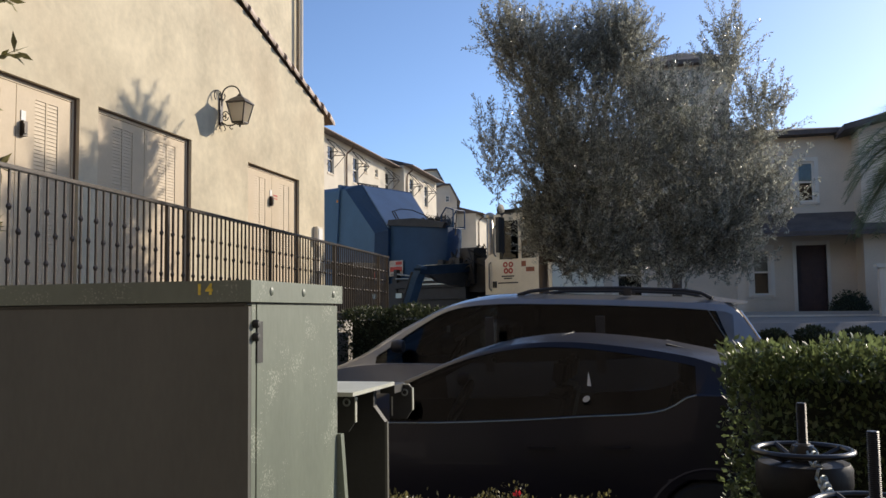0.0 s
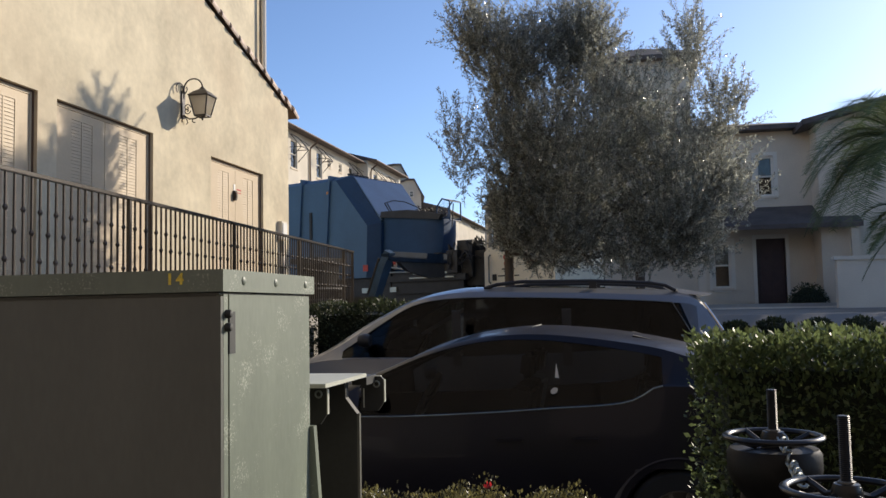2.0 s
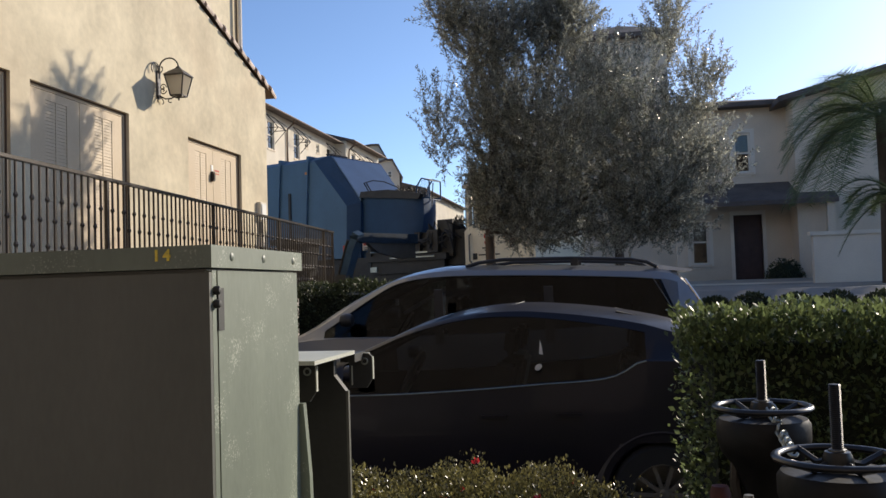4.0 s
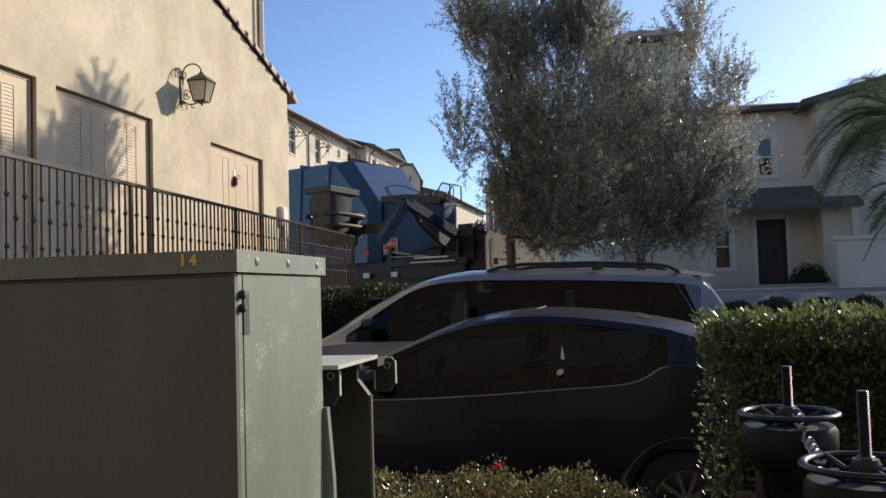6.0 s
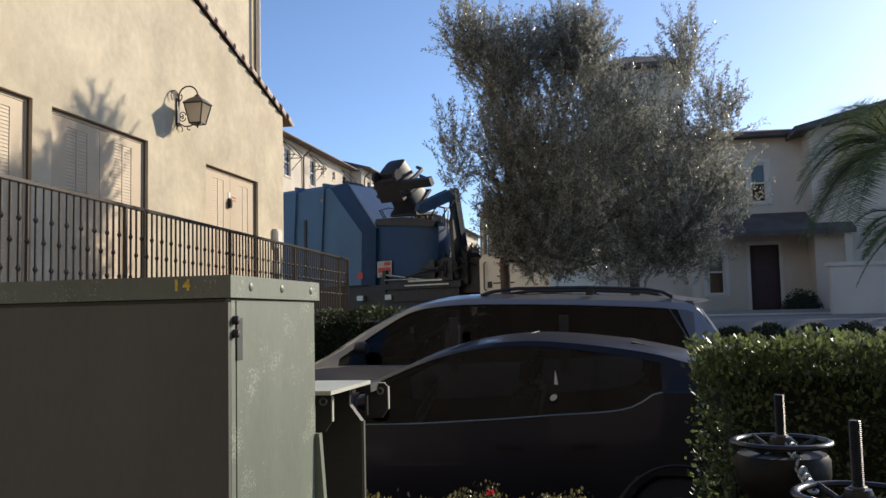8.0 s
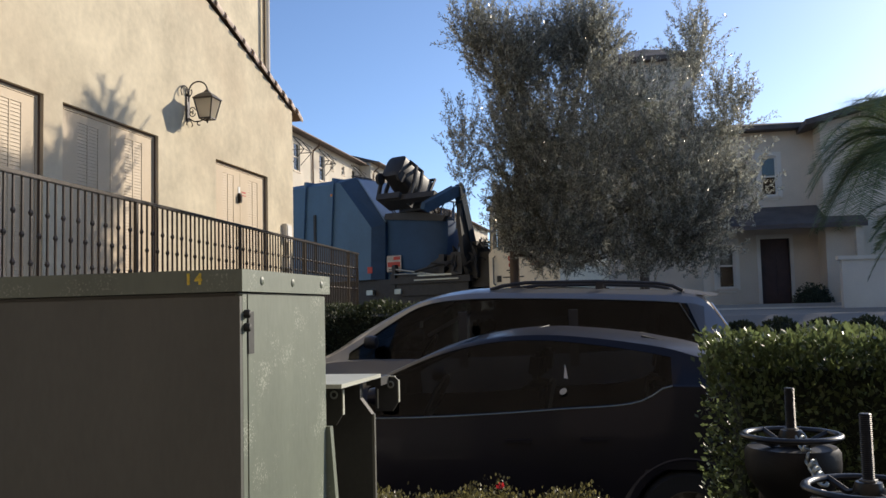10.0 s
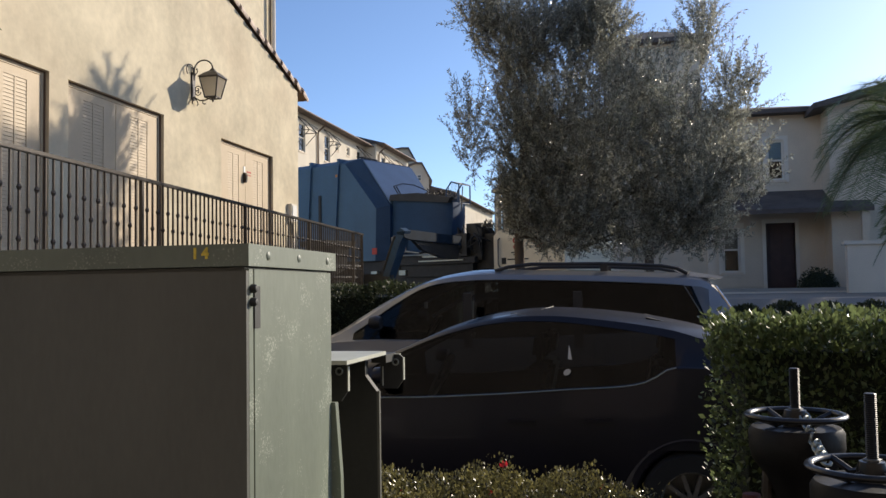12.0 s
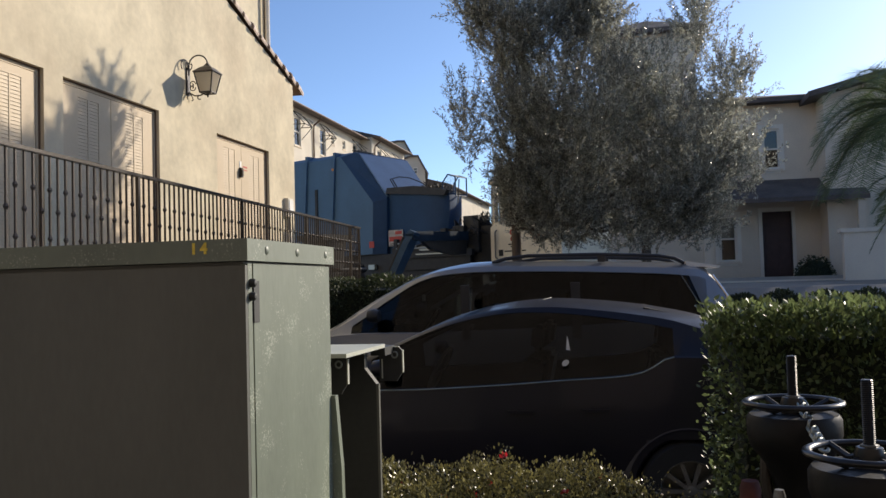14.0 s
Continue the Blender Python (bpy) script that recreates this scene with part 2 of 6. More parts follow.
def rod(bm, p, q, r0, r1=None, seg=8, caps=True):
    """A round bar from p to q."""
    p, q = Vector(p), Vector(q)
    r1 = r0 if r1 is None else r1
    d = (q - p).normalized()
    u = d.orthogonal().normalized()
    v = d.cross(u)
    rings = []
    for c, r in ((p, r0), (q, r1)):
        rings.append([bm.verts.new(c + (u * math.cos(2 * math.pi * i / seg) + v * math.sin(2 * math.pi * i / seg)) * r) for i in range(seg)])
    for i in range(seg):
        bm.faces.new((rings[0][i], rings[0][(i + 1) % seg], rings[1][(i + 1) % seg], rings[1][i]))
    if caps:
        bm.faces.new(rings[0][::-1])
        bm.faces.new(rings[1])


def tube(bm, pts, r, seg=6, taper=None):
    """A bent round bar through points."""
    pts = [Vector(p) for p in pts]
    rings = []
    u = None
    for i, p in enumerate(pts):
        d = (pts[min(i + 1, len(pts) - 1)] - pts[max(i - 1, 0)]).normalized()
        u = d.orthogonal().normalized() if u is None else (u - d * u.dot(d)).normalized()
        v = d.cross(u)
        k = r if taper is None else r + (taper - r) * i / (len(pts) - 1)
        rings.append([bm.verts.new(p + (u * math.cos(2 * math.pi * j / seg) + v * math.sin(2 * math.pi * j / seg)) * k) for j in range(seg)])
    for a, b in zip(rings, rings[1:]):
        for j in range(seg):
            bm.faces.new((a[j], a[(j + 1) % seg], b[(j + 1) % seg], b[j]))
    bm.faces.new(rings[0][::-1])
    bm.faces.new(rings[-1])


def lathe(bm, profile, seg=24, m=None, caps=True):
    """Turn (radius, height) rows round the z axis."""
    rings = []
    made = []
    for r, z in profile:
        ring = [bm.verts.new((r * math.cos(2 * math.pi * i / seg), r * math.sin(2 * math.pi * i / seg), z)) for i in range(seg)]
        rings.append(ring)
        made += ring
    for a, b in zip(rings, rings[1:]):
        for i in range(seg):
            bm.faces.new((a[i], a[(i + 1) % seg], b[(i + 1) % seg], b[i]))
    if caps and profile[0][0] > 1e-4:
        bm.faces.new(rings[0][::-1])
    if caps and profile[-1][0] > 1e-4:
        bm.faces.new(rings[-1])
    if m is not None:
        bmesh.ops.transform(bm, matrix=m, verts=made)


def torus(bm, R, r, m, seg=36, ring=10, flat=1.0):
    vs = [[bm.verts.new(m @ Vector(((R + r * math.cos(b)) * math.cos(a), (R + r * math.cos(b)) * math.sin(a), flat * r * math.sin(b))))
           for b in [2 * math.pi * j / ring for j in range(ring)]] for a in [2 * math.pi * i / seg for i in range(seg)]]
    for i in range(seg):
        for j in range(ring):
            bm.faces.new((vs[i][j], vs[(i + 1) % seg][j], vs[(i + 1) % seg][(j + 1) % ring], vs[i][(j + 1) % ring]))


def leaves(name, spots, mat, parent, size, ratio=0.35, label="", rng=None, bend=0.25):
    """Many small leaves, each of two faces folded along the rib. spots: rows of place and outward way."""
    rng = rng or random.Random(3)
    verts, faces = [], []
    for p, d in spots:
        s = size * rng.uniform(0.6, 1.25)
        d = Vector(d) + Vector((rng.gauss(0, 0.6), rng.gauss(0, 0.6), rng.gauss(0, 0.6)))
        if d.length < 1e-3:
            continue
        d.normalize()
        side = d.cross(Vector((rng.gauss(0, 1), rng.gauss(0, 1), rng.gauss(0, 1)))).normalized()
        up = d.cross(side)
        k = len(verts)
        p = Vector(p)
        mid = p + d * s * 0.5 - up * s * bend * 0.3
        verts += [p, mid + side * s * ratio * 0.5 + up * s * bend * 0.2, p + d * s, mid - side * s * ratio * 0.5 + up * s * bend * 0.2]
        faces += [(k, k + 1, k + 2), (k, k + 2, k + 3)]
    me = bpy.data.meshes.new(name)
    me.from_pydata([tuple(v) for v in verts], [], faces)
    me.materials.append(mat)
    ob = new(name, me)
    if parent is not None:
        ob.parent = parent
    if label:
        ob["label"] = label
    return ob

# ---- ground and structure ----
STREET = 1.35


def fence_x(y):
    """The fence line runs slightly askew to the house wall."""
    return -4.23 - (y - 5.43) * 0.056


def ground():
    """One sheet: the low court, a bank, and the higher street beyond, out to the horizon."""
    bm = bmesh.new()
    ys = [(-400, -0.2), (-8, -0.2), (8.2, -0.2), (8.9, 0.0), (11.3, 0.0), (11.5, 0.45), (12.0, 0.8), (14.0, STREET), (40, STREET), (120, STREET), (2500, STREET)]
    xs = [-2500, -60, -4.75, 0, 8, 60, 2500]
    grid = [[bm.verts.new((x, y, z)) for x in xs] for y, z in ys]
    for a, b in zip(grid, grid[1:]):
        for i in range(len(xs) - 1):
            bm.faces.new((a[i], a[i + 1], b[i + 1], b[i]))
    for f in bm.faces:
        f.material_index = 1 if f.calc_center_median().y > 11.4 else 0
    tagged(mesh_ob("ground", bm, [ASPHALT, STREET_GREY]), "grey asphalt court rising by a bank to the street", "ground", kind="structure")
    bm = bmesh.new()
    prism(bm, [(-60, -10), (fence_x(-10) + 0.06, -10), (fence_x(14.6) + 0.06, 14.6), (-60, 14.6)], "z", -0.25, 1.46)
    tagged(mesh_ob("terrace", bm, CONCRETE, bevel=0.01), "raised concrete walkway behind the iron fence", "terrace", kind="structure")
    bm = bmesh.new()
    prism(bm, [(fence_x(-10) + 0.062, -10), (fence_x(-10) + 0.14, -10), (fence_x(14.7) + 0.14, 14.7), (fence_x(14.7) + 0.062, 14.7)], "z", -0.25, 1.30)
    tagged(mesh_ob("retaining_wall", bm, CONCRETE, bevel=0.01), "low concrete retaining wall under the fence", "wall", kind="structure")
    bm = boxes((-3.3, 3.2, 1.0, 4.75, -0.25, 0.06))
    tagged(mesh_ob("planting_bed", bm, SOIL), "dark mulched planting bed round the cabinets", "bed", kind="structure")
    # unseen wall, added to block sky and bounce fill onto near faces
    bm = boxes((-14, 14, -3.1, -2.8, -0.25, 9.5))
    tagged(mesh_ob("unseen_wall_south", bm, STUCCO_BROWN), "unseen plain wall added behind the court to shape the light", "wall", kind="structure")
    bm = boxes((-20, 40, 25.4, 27.0, STREET - 0.1, STREET + 0.14))
    tagged(mesh_ob("pavement", bm, CONCRETE, bevel=0.015), "pale concrete pavement before the houses", "pavement", kind="structure")


WX = -5.6
DOORS = [(5.84, 7.46, 3.745), (7.755, 9.59, 3.735), (11.10, 12.87, 3.71)]
FLOOR = 1.46


def rake(y):
    return 4.96 + (14.0 - y) * 0.288


def side_building():
    """Stucco wall with three recessed double doors, a tiled shed roof and a taller block behind."""
    bm = bmesh.new()
    th = 0.3
    edges = [4.9] + [v for d in DOORS for v in d[:2]] + [13.93]
    for i in range(0, len(edges), 2):
        a, b = edges[i], edges[i + 1]
        prism(bm, [(a, FLOOR), (b, FLOOR), (b, rake(b)), (a, rake(a))], "x", WX - th, WX)
    for a, b, top in DOORS:
        prism(bm, [(a, top), (b, top), (b, rake(b)), (a, rake(a))], "x", WX - th, WX)
    box(bm, WX - 0.9, WX - th, 13.63, 13.93, FLOOR, rake(13.93))
    tagged(mesh_ob("wall_west", bm, STUCCO), "sunlit warm beige stucco side wall of a house", "wall", kind="structure")
    bm = boxes((-16, -6.345, 4.9, 14.62, FLOOR, 10.5))
    tagged(mesh_ob("wall_upper", bm, STUCCO), "pale beige stucco upper storey set back", "wall", kind="structure")
    bm = boxes((-6.343, -6.285, 14.50, 14.622, 4.9, 10.5))
    tagged(mesh_ob("corner_trim", bm, WOOD_DARK, bevel=0.006), "dark brown corner trim board", "trim", kind="structure")
    bm = bmesh.new()
    rod(bm, (-6.245, 14.42, 5.0), (-6.245, 14.42, 10.4), 0.04, seg=12)
    tagged(mesh_ob("downpipe", bm, STUCCO_WHITE, smooth=True), "pale painted rain downpipe on the corner", "downpipe")
    # roof: deck with barrel tiles along the rake
    roof = empty("roof", WX, 14.0, 4.965)
    tagged(roof, "red-brown clay tile roof over the stucco wall", "roof", kind="structure")
    slope = math.atan(0.288)
    bm = bmesh.new()
    L = 9.1
    prism(bm, [(0.36, -0.05), (-L, 0.288 * L + 0.054), (-L, 0.288 * L + 0.09), (0.36, -0.014)], "x", -0.74, 0.015)
    part("deck", bm, TRIM_BROWN, roof, "dark brown rake board")
    bm = bmesh.new()
    n = 10
    prof = [(math.cos(math.pi * i / n) * 0.085, math.sin(math.pi * i / n) * 0.07) for i in range(n + 1)]
    inner = [(x * 0.8, z * 0.75) for x, z in prof[::-1]]
    prism(bm, prof + inner, "y", -0.20, 0.18)
    tile = bpy.data.meshes.new("tile")
    bmesh.ops.recalc_face_normals(bm, faces=bm.faces)
    bm.to_mesh(tile)
    bm.free()
    tile.materials.append(TILE)
    rng = random.Random(5)
    for col in range(4):
        for i in range(31 if col == 0 else 12):
            y = 0.2 - i * 0.30
            share("tile", tile, roof, pose(-0.02 - col * 0.2, y, 0.0 - y * 0.288 + 0.072 + rng.uniform(-0.008, 0.014), -math.degrees(slope) + 3.0, (40 if col == 0 else 0) + rng.uniform(-4, 4), rng.uniform(-2, 2)))


def louver_door(y0, y1, top):
    """A pair of louvred doors set back in its opening."""
    door = empty("double_door", WX - 0.055, y0, FLOOR)
    tagged(door, "beige painted metal double door with louvre strips", "door", group="utility doors")
    w, h = y1 - y0, top - FLOOR
    bm = boxes((-0.06, 0.0, 0.0, 0.045, 0, h), (-0.06, 0.0, w - 0.045, w, 0, h), (-0.06, 0.0, 0.045, w - 0.045, h - 0.045, h))
    part("door_frame", bm, DOOR_PAINT, door, bevel=0.004)
    # dark strips imitate the reveal's shadow at the top and far jamb
    bm = boxes((0.0, 0.015, w - 0.012, w, 0.0, h), (0.0, 0.015, 0.0, w - 0.012, h - 0.014, h))
    part("reveal_shadow", bm, TRIM_BROWN, door, "dark brown strip for the shadow in the reveal")
    mid = w / 2
    for a, b, hand in ((0.05, mid - 0.004, 1), (mid + 0.004, w - 0.05, -1)):
        lw = b - a
        s0, s1 = a + lw * 0.32, a + lw * 0.74
        sm = (s0 + s1) / 2
        z0, z1 = 0.25, h - 0.14
        bm = boxes((-0.045, -0.004, a, s0, 0.01, h - 0.05), (-0.045, -0.004, s1, b, 0.01, h - 0.05),
                   (-0.045, -0.004, s0, s1, 0.01, z0), (-0.045, -0.004, s0, s1, z1, h - 0.05), (-0.045, -0.0145, s0, s1, z0, z1), (-0.0145, -0.005, sm - 0.01, sm + 0.01, z0, z1))
        leaf = part("leaf", bm, DOOR_PAINT, door)
        bm = bmesh.new()
        count = int((z1 - z0) / 0.036)
        for i in range(count):
            z = z0 + (i + 0.5) * (z1 - z0) / count
            for u, v in ((s0, sm - 0.01), (sm + 0.01, s1)):
                prism(bm, [(-0.0145, z + 0.013), (-0.011, z - 0.015), (-0.0075, z - 0.014), (-0.0115, z + 0.018)], "y", u, v)
        part("louvres", bm, DOOR_PAINT, leaf)
    if y0 == DOORS[1][0]:
        return
    if y0 == DOORS[2][0]:
        part("red_print", boxes((-0.0038, -0.0025, mid + 0.05, mid + 0.20, h - 0.36, h - 0.335), (-0.0038, -0.0025, mid + 0.05, mid + 0.20, h - 0.40, h - 0.385)), RED, door, "two thin red lines of print")
    k = mid + (0.13 if y0 == DOORS[0][0] else 0.0)
    bm = boxes((-0.004, 0.035, k - 0.075, k - 0.02, h - 0.52, h - 0.38), (0.035, 0.055, k - 0.085, k - 0.045, h - 0.50, h - 0.41))
    part("latch", bm, IRON, door, "black latch with padlock", bevel=0.006)
    bm = boxes((-0.004, 0.004, k - 0.07, k - 0.01, h - 0.37, h - 0.28))
    part("notice_plate", bm, WHITE, door, "small white notice plate")


def wall_lantern():
    """Wrought iron wall lantern on a scrolled bracket."""
    lamp = empty("wall_lantern", WX, 10.30, 4.305)
    tagged(lamp, "black wrought iron wall lantern with frosted panes on scrolled bracket", "wall lamp")
    bm = boxes((0.0, 0.02, -0.04, 0.04, -0.24, 0.12))
    part("back_plate", bm, IRON, lamp, bevel=0.01)
    bm = bmesh.new()
    pts = [(0.02, 0, 0.02)] + [(0.155 - 0.13 * math.cos(radians(a)), 0, 0.15 + 0.125 * math.sin(radians(a))) for a in range(0, 206, 12)]
    tube(bm, pts, 0.010, 8)
    for sign in (1, -1):
        sc = [(0.03 + 0.05 * (1 - i / 12) * math.cos(i * 0.75) + 0.04, 0, sign * (0.02 + 0.05 * (1 - i / 12) * math.sin(i * 0.75)) - 0.12) for i in range(12)]
        tube(bm, sc, 0.007, 6)
    tube(bm, [(0.02, 0, -0.2), (0.1, 0, -0.25), (0.18, 0, -0.25), (0.25, 0, -0.22)], 0.009, 6)
    tube(bm, [(0.03, -0.11 + 0.1 * math.cos(radians(a)), 0.12 + 0.08 * math.sin(radians(a))) for a in range(0, 230, 15)], 0.008, 6)
    for y in (-0.05, 0.05):
        tube(bm, [(0.02, y * 0.3, 0.08), (0.035, y, 0.13), (0.03, y * 1.5, 0.17), (0.03, y * 1.1, 0.19), (0.03, y * 0.8, 0.17)], 0.007, 6)
        tube(bm, [(0.02, y * 0.3, -0.2), (0.04, y, -0.25), (0.035, y * 1.6, -0.28), (0.03, y * 1.2, -0.30)], 0.007, 6)
    tube(bm, [(0.17 + 0.03 * math.cos(radians(a)), 0, -0.275 + 0.025 * math.sin(radians(a))) for a in range(60, 330, 30)], 0.007, 6)
    part("bracket", bm, IRON, lamp, smooth=True)
    c = 0.285
    top, bot, zt, zb = 0.138, 0.082, 0.03, -0.225
    bm = bmesh.new()
    for i in range(4):
        a, b = math.pi / 2 * i + math.pi / 4, math.pi / 2 * (i + 1) + math.pi / 4
        A, B = [(c + top * 1.3 * math.cos(t), top * 1.3 * math.sin(t), zt) for t in (a, b)]
        C, D = [(c + bot * 1.3 * math.cos(t), bot * 1.3 * math.sin(t), zb) for t in (a, b)]
        rod(bm, A, C, 0.009, seg=6)
        rod(bm, A, B, 0.010, seg=6)
        rod(bm, C, D, 0.010, seg=6)
    part("cage", bm, IRON, lamp, smooth=True)
    for i in range(4):
        a, b = math.pi / 2 * i + math.pi / 4, math.pi / 2 * (i + 1) + math.pi / 4
        bm = bmesh.new()
        quad = [bm.verts.new((c + r * 1.26 * math.cos(t), r * 1.26 * math.sin(t), z)) for r, t, z in ((top, a, zt - .01), (top, b, zt - .01), (bot, b, zb + .01), (bot, a, zb + .01))]
        bm.faces.new(quad)
        bmesh.ops.solidify(bm, geom=bm.faces[:], thickness=0.004)
        part("pane", bm, FROST, lamp, "frosted amber pane")
    bm = bmesh.new()
    lathe(bm, [(0.20, 0.03), (0.195, 0.04), (0.12, 0.09), (0.05, 0.125), (0.03, 0.145), (0.012, 0.165)], 4, pose(c, 0, 0, 0, 0, 45))
    part("hood", bm, IRON, lamp)
    bm = bmesh.new()
    lathe(bm, [(0.05, -0.2), (0.04, -0.225), (0.015, -0.24), (0.012, -0.27), (0.003, -0.285)], 10, pose(c, 0, 0))
    part("finial", bm, IRON, lamp, smooth=True)


FROST = leafy("frosted_pane", (0.86, 0.82, 0.74), 0.4, 0.8, 0.05)


def meter_box():
    ob = empty("meter_box", WX, 13.56, 2.3)
    tagged(ob, "pale grey electric meter box on the stucco wall", "meter box")
    part("case", boxes((0, 0.075, -0.11, 0.11, 0.42, 0.72)), STUCCO_WHITE, ob, bevel=0.012)
    part("cover", boxes((0.075, 0.088, -0.085, 0.085, 0.45, 0.69)), WHITE, ob, bevel=0.006)
    part("lower_case", boxes((0, 0.07, -0.06, 0.06, -0.02, 0.2)), STUCCO_WHITE, ob, bevel=0.01)
    bm = bmesh.new()
    rod(bm, (0.04, 0, -0.8), (0.04, 0, 0.4), 0.028, seg=10)
    part("conduit", bm, GALV, ob, smooth=True)


def iron_fence():
    """Iron picket fence with knuckle collars along the walkway."""
    line = [Vector((fence_x(y), y, 0)) for y in (-1.0, 11.2, 14.85)]
    base, top = 1.58, 2.585
    fence = empty("iron_fence", 0, 0, 0)
    tagged(fence, "dark brown wrought iron fence with knuckled pickets", "fence")
    for a, b in zip(line, line[1:]):
        d = b - a
        rz = math.degrees(math.atan2(d.y, d.x))
        m = pose(a.x, a.y, 0, 0, 0, rz)
        bm = bmesh.new()
        box(bm, 0, d.length, -0.024, 0.024, top - 0.03, top, m)
        part("top_rail", bm, IRON, fence, bevel=0.004)
        bm = bmesh.new()
        box(bm, 0, d.length, -0.016, 0.016, base, base + 0.03, m)
        part("bottom_rail", bm, IRON, fence)
    h = top - base
    pickets = []
    for heights in ((0.56,), (0.36, 0.72)):
        bm = boxes((-0.0075, 0.0075, -0.0075, 0.0075, 0.02, h - 0.02))
        for k in heights:
            lathe(bm, [(0.009, -0.024), (0.017, -0.012), (0.021, 0.0), (0.017, 0.012), (0.009, 0.024)], 6, pose(0, 0, k * h))
        me = bpy.data.meshes.new("picket")
        bmesh.ops.recalc_face_normals(bm, faces=bm.faces)
        bm.to_mesh(me)
        bm.free()
        me.materials.append(IRON)
        pickets.append(me)
    me_post = bpy.data.meshes.new("post")
    bm = boxes((-0.016, 0.016, -0.016, 0.016, -0.14, h - 0.02))
    bm.to_mesh(me_post)
    bm.free()
    me_post.materials.append(IRON)
    y, i = -1.0, 0
    while y <= 14.851:
        if i % 24 == 8 or abs(y - 14.85) < 0.05:
            share("post", me_post, fence, pose(fence_x(y), y, base))
        else:
            share("picket", pickets[i % 2], fence, pose(fence_x(y), y, base, 0, 0, 3.2))
        i += 1
        y = -1.0 + i * 0.1


# ---- utility cabinets ----


def letters(name, text, size, mat, parent, m, depth=0.0006):
    cu = bpy.data.curves.new(name, "FONT")
    cu.body, cu.size, cu.extrude, cu.align_x, cu.align_y = text, size, depth, "CENTER", "CENTER"
    cu.offset, cu.space_character = 0.0016, 1.5
    tmp = bpy.data.objects.new(name, cu)
    scene.collection.objects.link(tmp)
    bpy.context.view_layer.update()
    me = bpy.data.meshes.new_from_object(tmp.evaluated_get(bpy.context.evaluated_depsgraph_get()))
    bpy.data.objects.remove(tmp)
    me.materials.clear()
    me.materials.append(mat)
    ob = new(name, me)
    ob.parent = parent
    ob.matrix_basis = m
    return ob


def green_cabinet():
    """Pad-mounted green utility cabinet with a bolted lid."""
    x1, y0, y1, top = -0.900, 1.836, 2.40, 1.64
    ob = empty("utility_cabinet", x1, y0, 0.06)
    tagged(ob, "weathered olive green steel utility cabinet with bolted lid", "utility cabinet")
    W, D, H = 1.75, y1 - y0, top - 0.06
    part("pad", boxes((-W - 0.08, 0.08, -0.08, D + 0.08, 0, 0.09)), CONCRETE, ob, "grey concrete pad", bevel=0.01)
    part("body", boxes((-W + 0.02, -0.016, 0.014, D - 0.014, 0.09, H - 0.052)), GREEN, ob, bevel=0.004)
    lid = part("lid", boxes((-W, 0.004, -0.006, D + 0.006, H - 0.050, H)), GREEN_LIT_WORN, ob, bevel=0.005)
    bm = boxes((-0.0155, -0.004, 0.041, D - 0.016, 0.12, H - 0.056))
    part("side_panel", bm, GREEN_LIT_WORN, ob, bevel=0.004)
    part("corner_post", boxes((-0.022, -0.0045, 0.0135, 0.035, 0.09, H - 0.056)), GREEN_LIT_WORN, ob, bevel=0.003)
    # doors in the darkened green, for the shaded front
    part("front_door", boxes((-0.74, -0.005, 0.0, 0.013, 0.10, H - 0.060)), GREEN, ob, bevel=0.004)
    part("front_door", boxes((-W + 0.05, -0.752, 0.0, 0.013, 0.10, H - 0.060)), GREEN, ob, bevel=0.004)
    hinge = part("hinge", boxes((-0.006, -0.001, 0.037, 0.066, H - 0.190, H - 0.095)), GREEN_DARK, ob, "dark steel hinge bracket", bevel=0.003)
    for z in (H - 0.100, H - 0.130):
        bm = bmesh.new()
        lathe(bm, [(0.010, 0), (0.010, 0.010), (0.007, 0.014), (0.002, 0.015)], 10, pose(-0.005, 0.026, z, 0, 90, 0))
        part("bolt", bm, GREEN_DARK, ob, smooth=True)
    for y in (0.10, 0.29, 0.50):
        bm = bmesh.new()
        lathe(bm, [(0.0105, 0), (0.0102, 0.0015), (0.007, 0.0035), (0.001, 0.0042)], 12, pose(0.004, y, H - 0.024, 0, 90, 0))
        part("bolt", bm, GREEN_LIT_WORN, ob, smooth=True)
    bm = bmesh.new()
    prism(bm, [(-0.05, 0.1), (0.035, 0.1), (0.022, H - 0.62), (0.008, H - 0.42), (-0.05, H - 0.42)], "y", D - 0.020, D + 0.004)
    part("rear_skirt", bm, GREEN_LIT_WORN, ob, "flared lower edge plate")
    letters("stencil_number", "14", 0.033, YELLOW, ob, pose(-0.113, -0.0068, H - 0.021, 90, 0, 0))
    part("warning_label", boxes((-0.58, -0.372, -0.002, 0.0, H - 0.75, H - 0.600)), LABEL_TAN, ob, "weathered tan warning label with dark print")
    for i in range(5):
        part("print_bar", boxes((-0.565, -0.387 - 0.02 * (i % 2), -0.0035, -0.002, H - 0.622 - i * 0.022, H - 0.608 - i * 0.022)), BLACK, ob, "black line of print")


